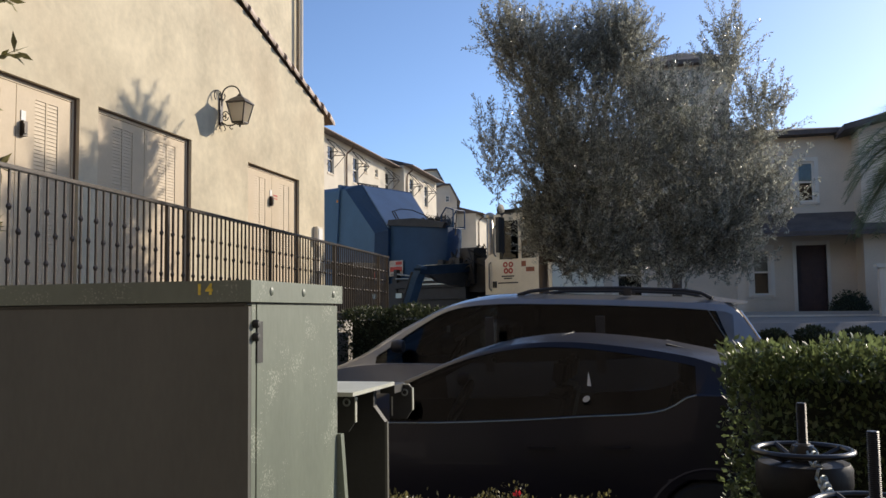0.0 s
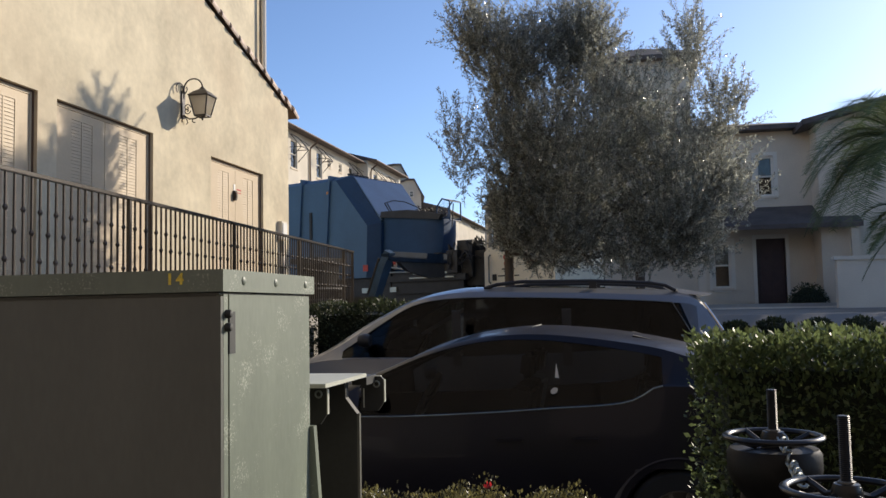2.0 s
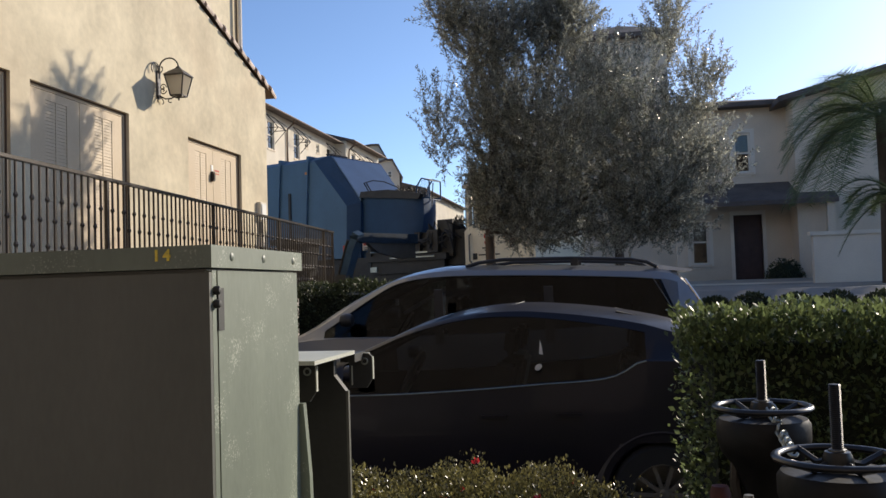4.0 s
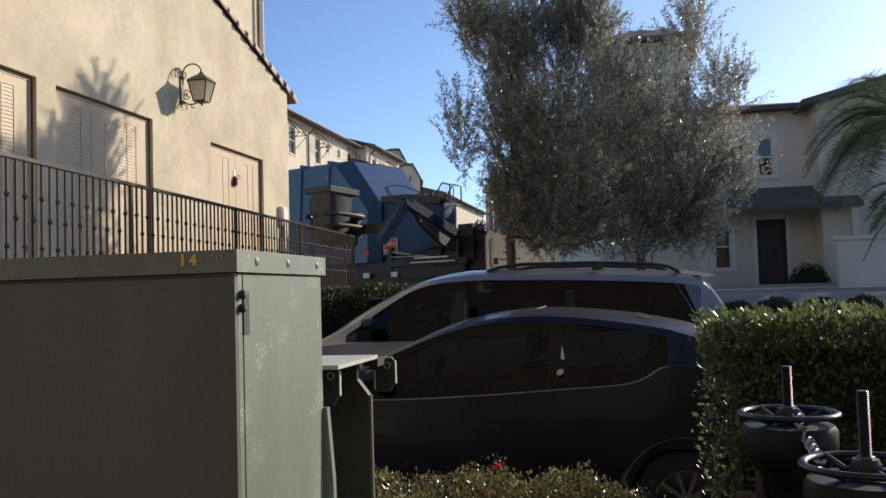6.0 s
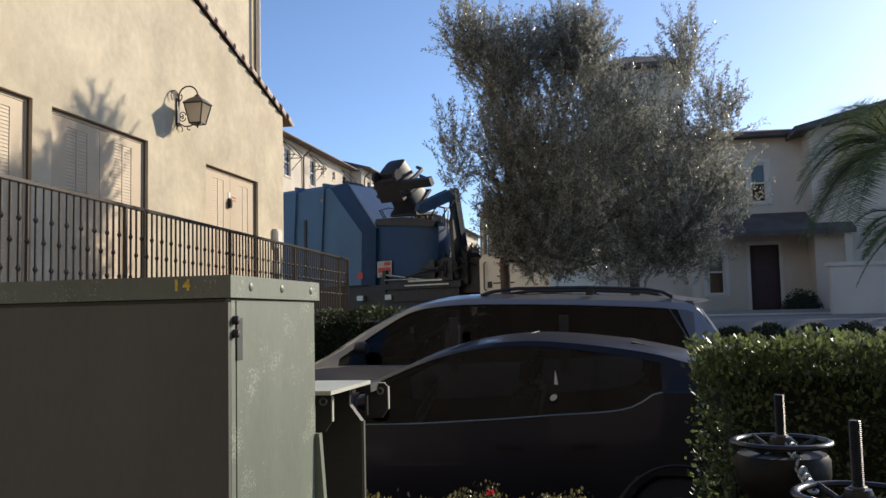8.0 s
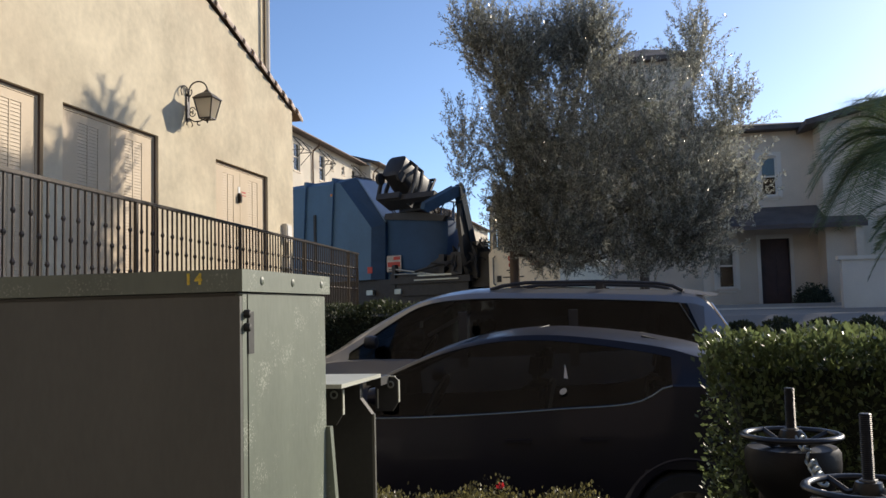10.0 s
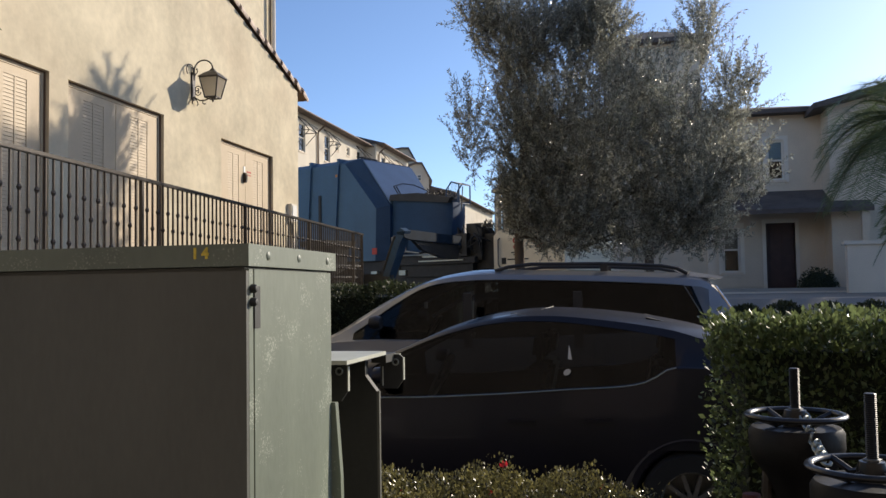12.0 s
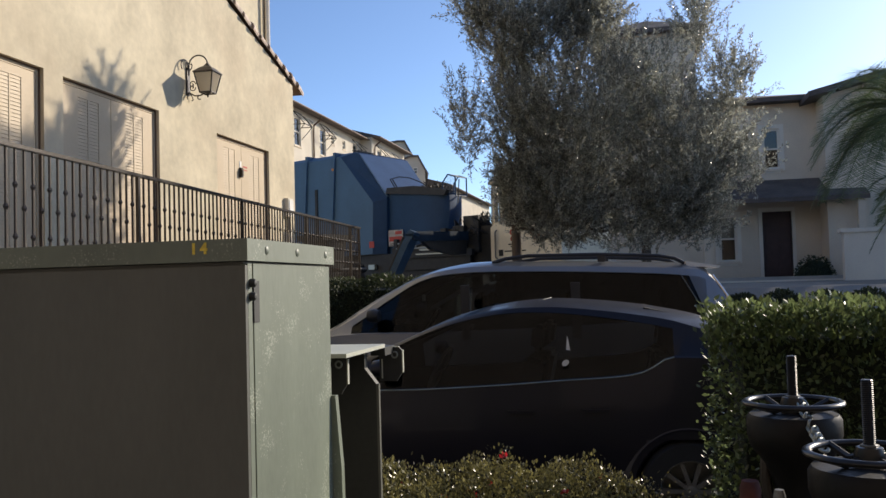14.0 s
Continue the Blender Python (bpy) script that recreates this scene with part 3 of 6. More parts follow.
def small_cabinet():
    """Lower dark cabinet with a pale top plate and mounting tabs."""
    ob = empty("meter_pedestal", -0.87, 2.42, 0.06)
    tagged(ob, "dark green metal pedestal with pale top plate and tabs", "pedestal")
    # top plate of the same green; its sunlight is in the pale colour
    part("top_plate", boxes((-0.7, 0.0, 0.0, 0.40, 1.262, 1.274)), LIT_PLATE, ob, "sunlit pale green top plate", bevel=0.003)
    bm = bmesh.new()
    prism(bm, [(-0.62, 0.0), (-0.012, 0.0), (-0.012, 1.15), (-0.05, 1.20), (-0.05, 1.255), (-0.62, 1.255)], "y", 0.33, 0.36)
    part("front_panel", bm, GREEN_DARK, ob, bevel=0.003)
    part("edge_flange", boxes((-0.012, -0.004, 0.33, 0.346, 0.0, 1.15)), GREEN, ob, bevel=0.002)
    for x0, y0, z0 in ((-0.11, 0.15, 1.140), (-0.03, 0.50, 1.14)):
        bm = bmesh.new()
        prism(bm, [(x0 - 0.02, z0), (x0 + 0.04, z0), (x0 + 0.06, z0 + 0.03), (x0 + 0.06, z0 + 0.105), (x0 + 0.05, z0 + 0.115), (x0 - 0.02, z0 + 0.115)], "y", y0, y0 + 0.012)
        tab = part("tab", bm, GREEN_DARK, ob, bevel=0.002)
        bm = bmesh.new()
        torus(bm, 0.010, 0.003, pose(x0 + 0.035, y0 - 0.002, z0 + 0.09, 90, 0, 0), 16, 6)
        part("bolt_hole", bm, STEEL, tab, smooth=True)
        # thin pale strips imitate light caught on the tab and slot edges
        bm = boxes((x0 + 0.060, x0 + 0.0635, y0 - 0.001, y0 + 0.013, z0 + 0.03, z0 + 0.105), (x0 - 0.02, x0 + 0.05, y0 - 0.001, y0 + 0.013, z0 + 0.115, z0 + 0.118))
        part("tab_edge", bm, LIT_PLATE, tab, "pale strip for the lit tab edge")
        part("slot", boxes((x0 - 0.012, x0 - 0.008, y0 - 0.003, y0, z0 + 0.01, z0 + 0.075)), LIT_PLATE, tab, "pale strip for the lit slot edge")
    part("side_arm", boxes((-0.05, 0.0, 0.40, 0.52, 1.235, 1.262)), GREEN_DARK, ob)


# ---- fire-line valves ----


def valve(x, y, z, R, stem, tilt=0):
    """Rising-stem gate valve: handwheel, threaded stem, yoke and body."""
    ob = empty("gate_valve", x, y, 0.06)
    tagged(ob, "black iron gate valve with handwheel and threaded stem", "valve", group="backflow valves")
    z -= 0.06
    bm = bmesh.new()
    torus(bm, R - 0.012, 0.0115, pose(0, 0, z, tilt, 0, 0), 44, 10, 0.75)
    wheel = part("handwheel", bm, WHEEL, ob, "worn black handwheel", smooth=True)
    bm = bmesh.new()
    lathe(bm, [(0.035, -0.03), (0.037, 0.0), (0.03, 0.02), (0.022, 0.022)], 14, pose(0, 0, z - 0.005))
    for k in range(4):
        a = 0.5 + k * math.pi / 2
        e = Vector((math.cos(a) * (R - 0.015), math.sin(a) * (R - 0.015), z))
        tube(bm, [(math.cos(a) * 0.02, math.sin(a) * 0.02, z - 0.01), (e.x * 0.5, e.y * 0.5, z - 0.022), e], 0.009, 6)
    part("spoke", bm, WHEEL, wheel, smooth=True)
    bm = bmesh.new()
    prof = [(0.0135, z - 0.35)]
    n = 62
    for i in range(n):
        zz = z - 0.12 + i * (stem + 0.12) / n
        prof += [(0.0125, zz), (0.0148, zz + 0.5 * (stem + 0.12) / n)]
    prof.append((0.0120, z + stem))
    lathe(bm, prof, 12)
    part("stem", bm, STEM, ob, "dark threaded steel stem")
    bm = bmesh.new()
    lathe(bm, [(0.022, z + 0.010), (0.022, z + 0.020), (0.016, z + 0.022)], 6)
    part("nut", bm, GALV, ob)
    bm = bmesh.new()
    for s in (1, -1):
        tube(bm, [(s * 0.03, 0, z - 0.035), (s * 0.075, 0, z - 0.10), (s * 0.085, 0, z - 0.22), (s * 0.07, 0, z - 0.33)], 0.016, 8)
    lathe(bm, [(0.045, z - 0.06), (0.045, z - 0.03), (0.03, z - 0.028)], 16)
    part("yoke", bm, IRON, ob, smooth=True)
    bm = bmesh.new()
    lathe(bm, [(R * 0.34, z - 0.34), (R * 0.42, z - 0.24), (R * 0.62, z - 0.17), (R * 0.86, z - 0.125), (R * 0.92, z - 0.09), (R * 0.92, z - 0.045), (R * 0.86, z - 0.032), (R * 0.6, z - 0.03), (0.05, z - 0.03)], 32)
    part("bonnet", bm, JACKET, ob, "black painted bell-shaped bonnet", smooth=True)
    bm = bmesh.new()
    lathe(bm, [(0.05, 0.0), (0.05, z - 0.72), (0.12, z - 0.70), (0.125, z - 0.62), (0.10, z - 0.5), (0.085, z - 0.42), (0.115, z - 0.40), (0.115, z - 0.36), (0.06, z - 0.34), (0.035, z - 0.28)], 24)
    part("body", bm, IRON, ob, smooth=True)
    for k in range(6):
        a = k * math.pi / 3
        bm = bmesh.new()
        lathe(bm, [(0.012, z - 0.42), (0.012, z - 0.34), (0.004, z - 0.33)], 6, pose(math.cos(a) * 0.098, math.sin(a) * 0.098, 0))
        part("flange_bolt", bm, GALV, ob)
    return ob


STEM = material("oiled_dark_steel", (0.05, 0.048, 0.045), 0.4, metal=0.6, spread=0.2, fine=60, bump=0.1)
JACKET = material("black_iron_paint", (0.007, 0.0065, 0.0065), 0.55, spec=0.3, spread=0.4, scale=9, fine=50, bump=0.12, bump_dist=0.01)
WHEEL = material("worn_black_enamel", (0.03, 0.03, 0.03), 0.28, metal=0.4, spread=0.3, fine=50, bump=0.15)


def backflow():
    valve(0.38, 2.73, 1.155, 0.142, 0.135)
    valve(0.475, 2.29, 1.095, 0.152, 0.175)
    pipe = empty("backflow_pipe", 0.43, 2.5, 0.06)
    tagged(pipe, "black painted iron backflow pipe between the valves", "pipe")
    bm = bmesh.new()
    tube(bm, [(-0.05, 0.75, 0.44), (-0.05, 0.23, 0.44), (0.03, -0.2, 0.38), (0.06, -0.7, 0.38), (0.06, -0.8, 0.36), (0.06, -0.84, 0.2), (0.06, -0.84, 0.0)], 0.075, 16)
    part("main_pipe", bm, IRON, pipe, smooth=True)
    bm = bmesh.new()
    lathe(bm, [(0.015, 0.0), (0.015, 0.925), (0.011, 0.94), (0.001, 0.941)], 12, pose(-0.16, -0.19, 0))
    part("test_cock", bm, GALV, pipe, "grey capped test pipe", smooth=True)
    bm = bmesh.new()
    lathe(bm, [(0.022, 0.0), (0.022, 0.78), (0.028, 0.79), (0.028, 0.89), (0.022, 0.91), (0.001, 0.912)], 14, pose(-0.20, 0.04, 0))
    part("red_riser", bm, RED_OLD, pipe, "red painted riser with cap", smooth=True)
    bm = bmesh.new()
    box(bm, -0.09, 0.17, -0.30, -0.12, 0.62, 0.80)
    part("bonnet_block", bm, GALV, pipe, "dull bolted iron block", bevel=0.012)
    for x, y, z in ((-0.06, -0.31, 0.86), (0.10, -0.31, 0.86)):
        bm = bmesh.new()
        lathe(bm, [(0.012, -0.06), (0.012, 0.0), (0.018, 0.004), (0.018, 0.022), (0.006, 0.03)], 8, pose(x, y, z))
        part("petcock", bm, STEEL, pipe, "small bright petcock", smooth=True)
    bm = bmesh.new()
    a, b = Vector((0.40, 2.70, 1.155)), Vector((0.412, 2.50, 1.072))
    n = 13
    for i in range(n):
        k = i / (n - 1)
        p = a.lerp(b, k) - Vector((0, 0, 0.012 * 4 * k * (1 - k)))
        torus(bm, 0.0135, 0.0042, Matrix.Translation(p) @ Euler((radians(40), radians(90 * (i % 2)), radians(10))).to_matrix().to_4x4() @ Matrix.Diagonal((1.0, 1.35, 1.0, 1.0)), 12, 6)
    tagged(mesh_ob("chain", bm, STEEL, smooth=True), "galvanized steel security chain between the handwheels", "chain")

# ---- vehicles ----


def curve(rows, x):
    """Smooth value at x through (x, value) rows."""
    xs, vs = [r[0] for r in rows], [r[1] for r in rows]
    if x <= xs[0]:
        return vs[0]
    if x >= xs[-1]:
        return vs[-1]
    i = max(k for k in range(len(xs) - 1) if xs[k] <= x)
    def slope(k):
        if k in (0, len(xs) - 1):
            return 0 if k == 0 else (vs[k] - vs[k - 1]) / (xs[k] - xs[k - 1])
        return (vs[k + 1] - vs[k - 1]) / (xs[k + 1] - xs[k - 1])
    h = xs[i + 1] - xs[i]
    t = (x - xs[i]) / h
    return (vs[i] * (2 * t ** 3 - 3 * t * t + 1) + slope(i) * h * (t ** 3 - 2 * t * t + t) + vs[i + 1] * (3 * t * t - 2 * t ** 3) + slope(i + 1) * h * (t ** 3 - t * t))


def road_vehicle(ob, length, half, deck, roof, win_top, belt, glass_spans, paint, pane, wheels, wheel_r, tuck=0.17, drop=0.0):
    """A car body lofted along x (nose at 0): deck is the hood and belt height, roof the top line."""
    xs = sorted(set([round(length * i / 64, 4) for i in range(65)] + [v for s in glass_spans for v in s]))
    body, glz = bmesh.new(), bmesh.new()
    rings = []
    for x in xs:
        plan = half * min(1.0, (0.80 + 0.2 * min(1, x / 0.7))) * min(1.0, 0.86 + 0.14 * min(1, (length - x) / 0.5))
        zb, zr, zw = curve(belt, x), curve(roof, x), curve(win_top, x)
        zb = min(zb, zr - 0.02)
        zw = min(max(zw, zb + 0.005), zr - 0.01)
        up = min(1.0, max(0.0, (zr - zb) / 0.5))
        wb, wt = plan, plan - tuck * up
        low = 0.24 - drop + (0.12 if x < 0.35 or x > length - 0.35 else 0)
        cap = zb - 0.12
        low_rows = [(0.90, low), (0.97, low + 0.07), (0.985, 0.40 - drop * 0.8), (0.995, 0.48 - drop * 0.6), (1.0, 0.56 - drop * 0.4), (1.0, 0.64 - drop * 0.2)]
        sec = [(plan * k, min(z, cap - 0.008 * (6 - q))) for q, (k, z) in enumerate(low_rows)]
        sec += [(plan * 0.985, cap), (wb * 0.97, zb), (wb * 0.955 - (wb - wt) * 0.08, zb + 0.012),
                (wt * 0.985 + 0.005, zw), (wt * 0.95, zw + (zr - zw) * 0.55), (wt * 0.80, zr - 0.012 * up), (wt * 0.4, zr + 0.012 * up), (0, zr + 0.018 * up)]
        rings.append([(x, y, z) for y, z in sec])
    n = len(rings[0])
    for side in (1, -1):
        grid = [[body.verts.new((x, y * side, z)) for x, y, z in r] for r in rings]
        for i in range(len(xs) - 1):
            mid = (xs[i] + xs[i + 1]) / 2
            for j in range(n - 1):
                is_glass = j == 8 and any(a <= mid <= b for a, b in glass_spans)
                height = (rings[i][j][2] + rings[i][j + 1][2]) / 2
                if is_glass or (j < 6 and any((mid - w) ** 2 + (height - wheel_r + drop) ** 2 < (wheel_r + 0.055) ** 2 for w in wheels)):
                    continue
                body.faces.new((grid[i][j], grid[i + 1][j], grid[i + 1][j + 1], grid[i][j + 1]))
        for end in (0, -1):
            body.faces.new(grid[end])
    bmesh.ops.remove_doubles(body, verts=body.verts[:], dist=0.0015)
    part("body", body, paint, ob, smooth=True)
    panes = pane if isinstance(pane, list) else [pane] * len(glass_spans)
    for (a, b), glazing in zip(glass_spans, panes):
        for side in (1, -1):
            bm = bmesh.new()
            sel = [k for k, x in enumerate(xs) if a - 1e-6 <= x <= b + 1e-6]
            rows = [[bm.verts.new((rings[k][j][0], (rings[k][j][1] - 0.006) * side, rings[k][j][2])) for j in (8, 9)] for k in sel]
            for p, q in zip(rows, rows[1:]):
                bm.faces.new((p[0], q[0], q[1], p[1]))
            bmesh.ops.solidify(bm, geom=bm.faces[:], thickness=0.004)
            part("side_window", bm, glazing, ob, "dark tinted side window", smooth=True)
    part("underbody", boxes((0.2, length - 0.2, -half + 0.26, half - 0.26, 0.20 - drop, 0.66 - drop * 0.5)), PLASTIC, ob)
    for w in wheels:
        for side in (1, -1):
            bm = bmesh.new()
            arc = [radians(-14 + 208 * q / 26) for q in range(27)]
            rr = wheel_r + 0.075
            tube(bm, [(w + rr * math.cos(a), side * (half - 0.055), wheel_r - drop + rr * math.sin(a)) for a in arc], 0.06, 8)
            part("wheel_arch", bm, paint, ob, smooth=True)
            wheel(ob, w, side * (half - 0.11), wheel_r, side, 0.21, -drop)
    return rings, xs


def wheel(ob, x, y, r, side, width=0.21, lift=0.0):
    bm = bmesh.new()
    m = pose(x, y, r + lift, 90, 0, 0)
    lathe(bm, [(r * 0.62, -width / 2), (r * 0.93, -width / 2), (r, -width / 2 + 0.03), (r, width / 2 - 0.03), (r * 0.93, width / 2), (r * 0.62, width / 2)], 32, m, False)
    w = part("wheel", bm, RUBBER, ob, "black tyre on alloy wheel", smooth=True)
    bm = bmesh.new()
    lathe(bm, [(r * 0.63, -0.09), (r * 0.63, 0.095), (r * 0.60, 0.10), (r * 0.57, 0.07), (r * 0.55, -0.02), (0.06, -0.03)], 28, m @ pose(0, 0, 0, 180, 0, 0) if side > 0 else m, False)
    lathe(bm, [(0.055, 0.0), (0.055, 0.07), (0.03, 0.085), (0.001, 0.086)], 14, m @ pose(0, 0, 0, 180, 0, 0) if side > 0 else m)
    for k in range(10):
        a = k * 2 * math.pi / 10
        c = Vector((x + math.cos(a) * r * 0.3, y + side * 0.06, r + lift + math.sin(a) * r * 0.3))
        box(bm, -0.014, 0.014, -0.02, 0.02, -r * 0.3, r * 0.3, Matrix.Translation(c) @ Euler((0, math.pi / 2 - a, 0)).to_matrix().to_4x4())
    part("rim", bm, RIM, w, smooth=True)


STRAP = material("grey_webbing", (0.32, 0.31, 0.30), 0.8, spread=0.1, fine=90)
RIM = material("brake_dusty_alloy", (0.22, 0.22, 0.22), 0.4, metal=0.7, spread=0.2, fine=40)


def seats(ob, rows, z, half):
    for x in rows:
        for y in (-half * 0.42, half * 0.42):
            bm = bmesh.new()
            box(bm, -0.06, 0.10, -0.24, 0.24, z - 0.35, z + 0.22, pose(x, y, 0, 0, 12, 0))
            box(bm, -0.45, 0.06, -0.24, 0.24, z - 0.45, z - 0.30, pose(x, y, 0))
            box(bm, -0.04, 0.06, -0.13, 0.13, z + 0.25, z + 0.44, pose(x + 0.08, y, 0, 0, 8, 0))
            part("seat", bm, INTERIOR, ob, bevel=0.03, smooth=True)


def minivan():
    ob = empty("minivan", -4.2, 10.1, 0.0)
    tagged(ob, "silver minivan with black roof rails and privacy glass", "minivan")
    L, half = 5.2, 1.0
    roof = [(0, 0.72), (0.15, 0.84), (0.5, 0.94), (0.89, 1.10), (1.18, 1.285), (1.51, 1.48), (1.9, 1.66), (2.3, 1.745), (2.65, 1.76), (3.1, 1.742), (3.7, 1.726), (4.3, 1.70), (4.6, 1.685), (4.86, 1.65), (4.95, 1.56), (5.12, 1.26), (5.2, 0.85)]
    belt = [(0, 0.70), (0.5, 0.90), (1.0, 1.0), (2.0, 1.01), (3.2, 1.04), (4.4, 1.09), (5.2, 1.12)]
    win = [(0, 0.70), (1.06, 1.06), (1.54, 1.375), (1.92, 1.575), (2.36, 1.64), (3.1, 1.635), (3.96, 1.60), (4.69, 1.55), (4.88, 1.51), (5.2, 1.2)]
    rings, xs = road_vehicle(ob, L, half, None, roof, win, belt, [(1.12, 2.46), (2.46, 3.585), (3.585, 4.88)], SILVER, [CAR_GLASS, VAN_GLASS, VAN_GLASS], (0.95, 3.95), 0.34, 0.18)
    for side in (1, -1):
        bm = bmesh.new()
        ks = [k for k, x in enumerate(xs) if 4.66 <= x <= 4.881]
        foot = rings[ks[-1]][8]
        fan = [bm.verts.new((rings[k][9][0], side * (rings[k][9][1] + 0.008), rings[k][9][2])) for k in ks]
        base = bm.verts.new((foot[0], side * (foot[1] + 0.008), foot[2]))
        for a, b in zip(fan, fan[1:]):
            bm.faces.new((base, a, b))
        bmesh.ops.solidify(bm, geom=bm.faces[:], thickness=0.006)
        part("quarter_trim", bm, SILVER, ob, smooth=True)
        bm = bmesh.new()
        line = [(rings[k][9][0], side * (rings[k][9][1] + 0.010), rings[k][9][2] + 0.004) for k, x in enumerate(xs) if 1.13 <= x <= 4.67]
        tube(bm, line + [(foot[0], side * (foot[1] + 0.016), foot[2])], 0.005, 6)
        part("window_strip", bm, GALV, ob, "thin grey strip round the windows", smooth=True)
        # chrome tube added for the glint along the rear glass
        bm = bmesh.new()
        tube(bm, [(4.955, side * 0.70, 1.545), (5.04, side * 0.75, 1.41), (5.125, side * 0.79, 1.262)], 0.014, 6)
        part("rear_glass_glint", bm, CHROME, ob, "chrome tube for the glint along the rear glass", smooth=True)
    # dark frame round the glass
    for side in (1, -1):
        for x in (2.46, 3.585):
            bm = bmesh.new()
            prism(bm, [(x - 0.045, 1.04), (x + 0.045, 1.04), (x + 0.04, 1.60), (x - 0.05, 1.60)], "y", 0, 0.01)
            bmesh.ops.transform(bm, matrix=Matrix.Translation((0, side * 0.945, 0)) @ Matrix.Shear("XZ", 4, (0, -side * 0.30)) @ Matrix.Translation((0, side * 0.30, 0)), verts=bm.verts)
            part("pillar", bm, PLASTIC, ob)
    for y in (-0.66, 0.66):
        bm = bmesh.new()
        pts = [(2.66, y, 1.745), (2.80, y, 1.785), (3.05, y, 1.81), (3.8, y, 1.80), (4.42, y, 1.765), (4.58, y, 1.735), (4.68, y, 1.68)]
        tube(bm, pts, 0.020, 8)
        rail = part("roof_rail", bm, PLASTIC, ob, "black roof rail", smooth=True)
        part("rail_foot", boxes((3.79, 3.87, y - 0.02, y + 0.02, 1.72, 1.795)), PLASTIC, rail, bevel=0.006)
    # spoiler white instead of silver: the sunlight is in its colour
    bm = bmesh.new()
    prism(bm, [(4.70, 1.645), (5.02, 1.622), (5.04, 1.642), (4.70, 1.70)], "y", -0.68, 0.68)
    part("rear_spoiler", bm, WHITE, ob, "rear spoiler, white in place of sunlight", bevel=0.008)
    for side in (1, -1):
        bm = bmesh.new()
        lathe(bm, [(0.005, -0.1), (0.07, -0.08), (0.085, 0.0), (0.07, 0.07), (0.005, 0.09)], 14, pose(1.43, side * 1.08, 1.21, 0, 90, 0) @ Matrix.Diagonal((0.9, 1.15, 0.8, 1)))
        part("door_mirror", bm, PLASTIC, ob, "dark door mirror", smooth=True)
        bm = bmesh.new()
        prism(bm, [(5.08, 1.12), (5.14, 1.12), (5.185, 0.72), (5.10, 0.72)], "y", side * 0.80, side * 0.90)
        part("tail_light", bm, RED, ob, "red tail light", bevel=0.01)
    seats(ob, (2.2, 3.2, 4.2), 1.0, half)
    bm = bmesh.new()
    torus(bm, 0.18, 0.016, pose(1.72, -0.4 + 0.8, 1.08, 0, -60, 0), 28, 8)
    part("steering_wheel", bm, PLASTIC, ob, smooth=True)
    bm = bmesh.new()
    box(bm, -0.28, 0.28, -0.003, 0.003, -0.022, 0.022, pose(2.165, -0.52, 1.39, 0, -29, 0))
    part("seat_belt", bm, STRAP, ob, "grey diagonal seat belt")
    # added white block for a white dot of unknown nature
    part("white_dot", boxes((1.87, 1.90, -0.70, -0.66, 1.35, 1.42)), WHITE, ob, "small white block for an unidentified dot", bevel=0.004)
    windscreen(ob, [(1.02, 0.80, 1.16), (2.12, 0.66, 1.68)], VAN_GLASS)


def windscreen(ob, rows, pane):
    bm = bmesh.new()
    v = [[bm.verts.new((x + (0.05 if s else 0), s * w, z + 0.03)) for s in (-1, 0, 1)] for x, w, z in rows]
    for i in range(2):
        bm.faces.new((v[0][i], v[0][i + 1], v[1][i + 1], v[1][i]))
    bmesh.ops.solidify(bm, geom=bm.faces[:], thickness=0.005)
    part("windscreen", bm, pane, ob, "sloping windscreen")


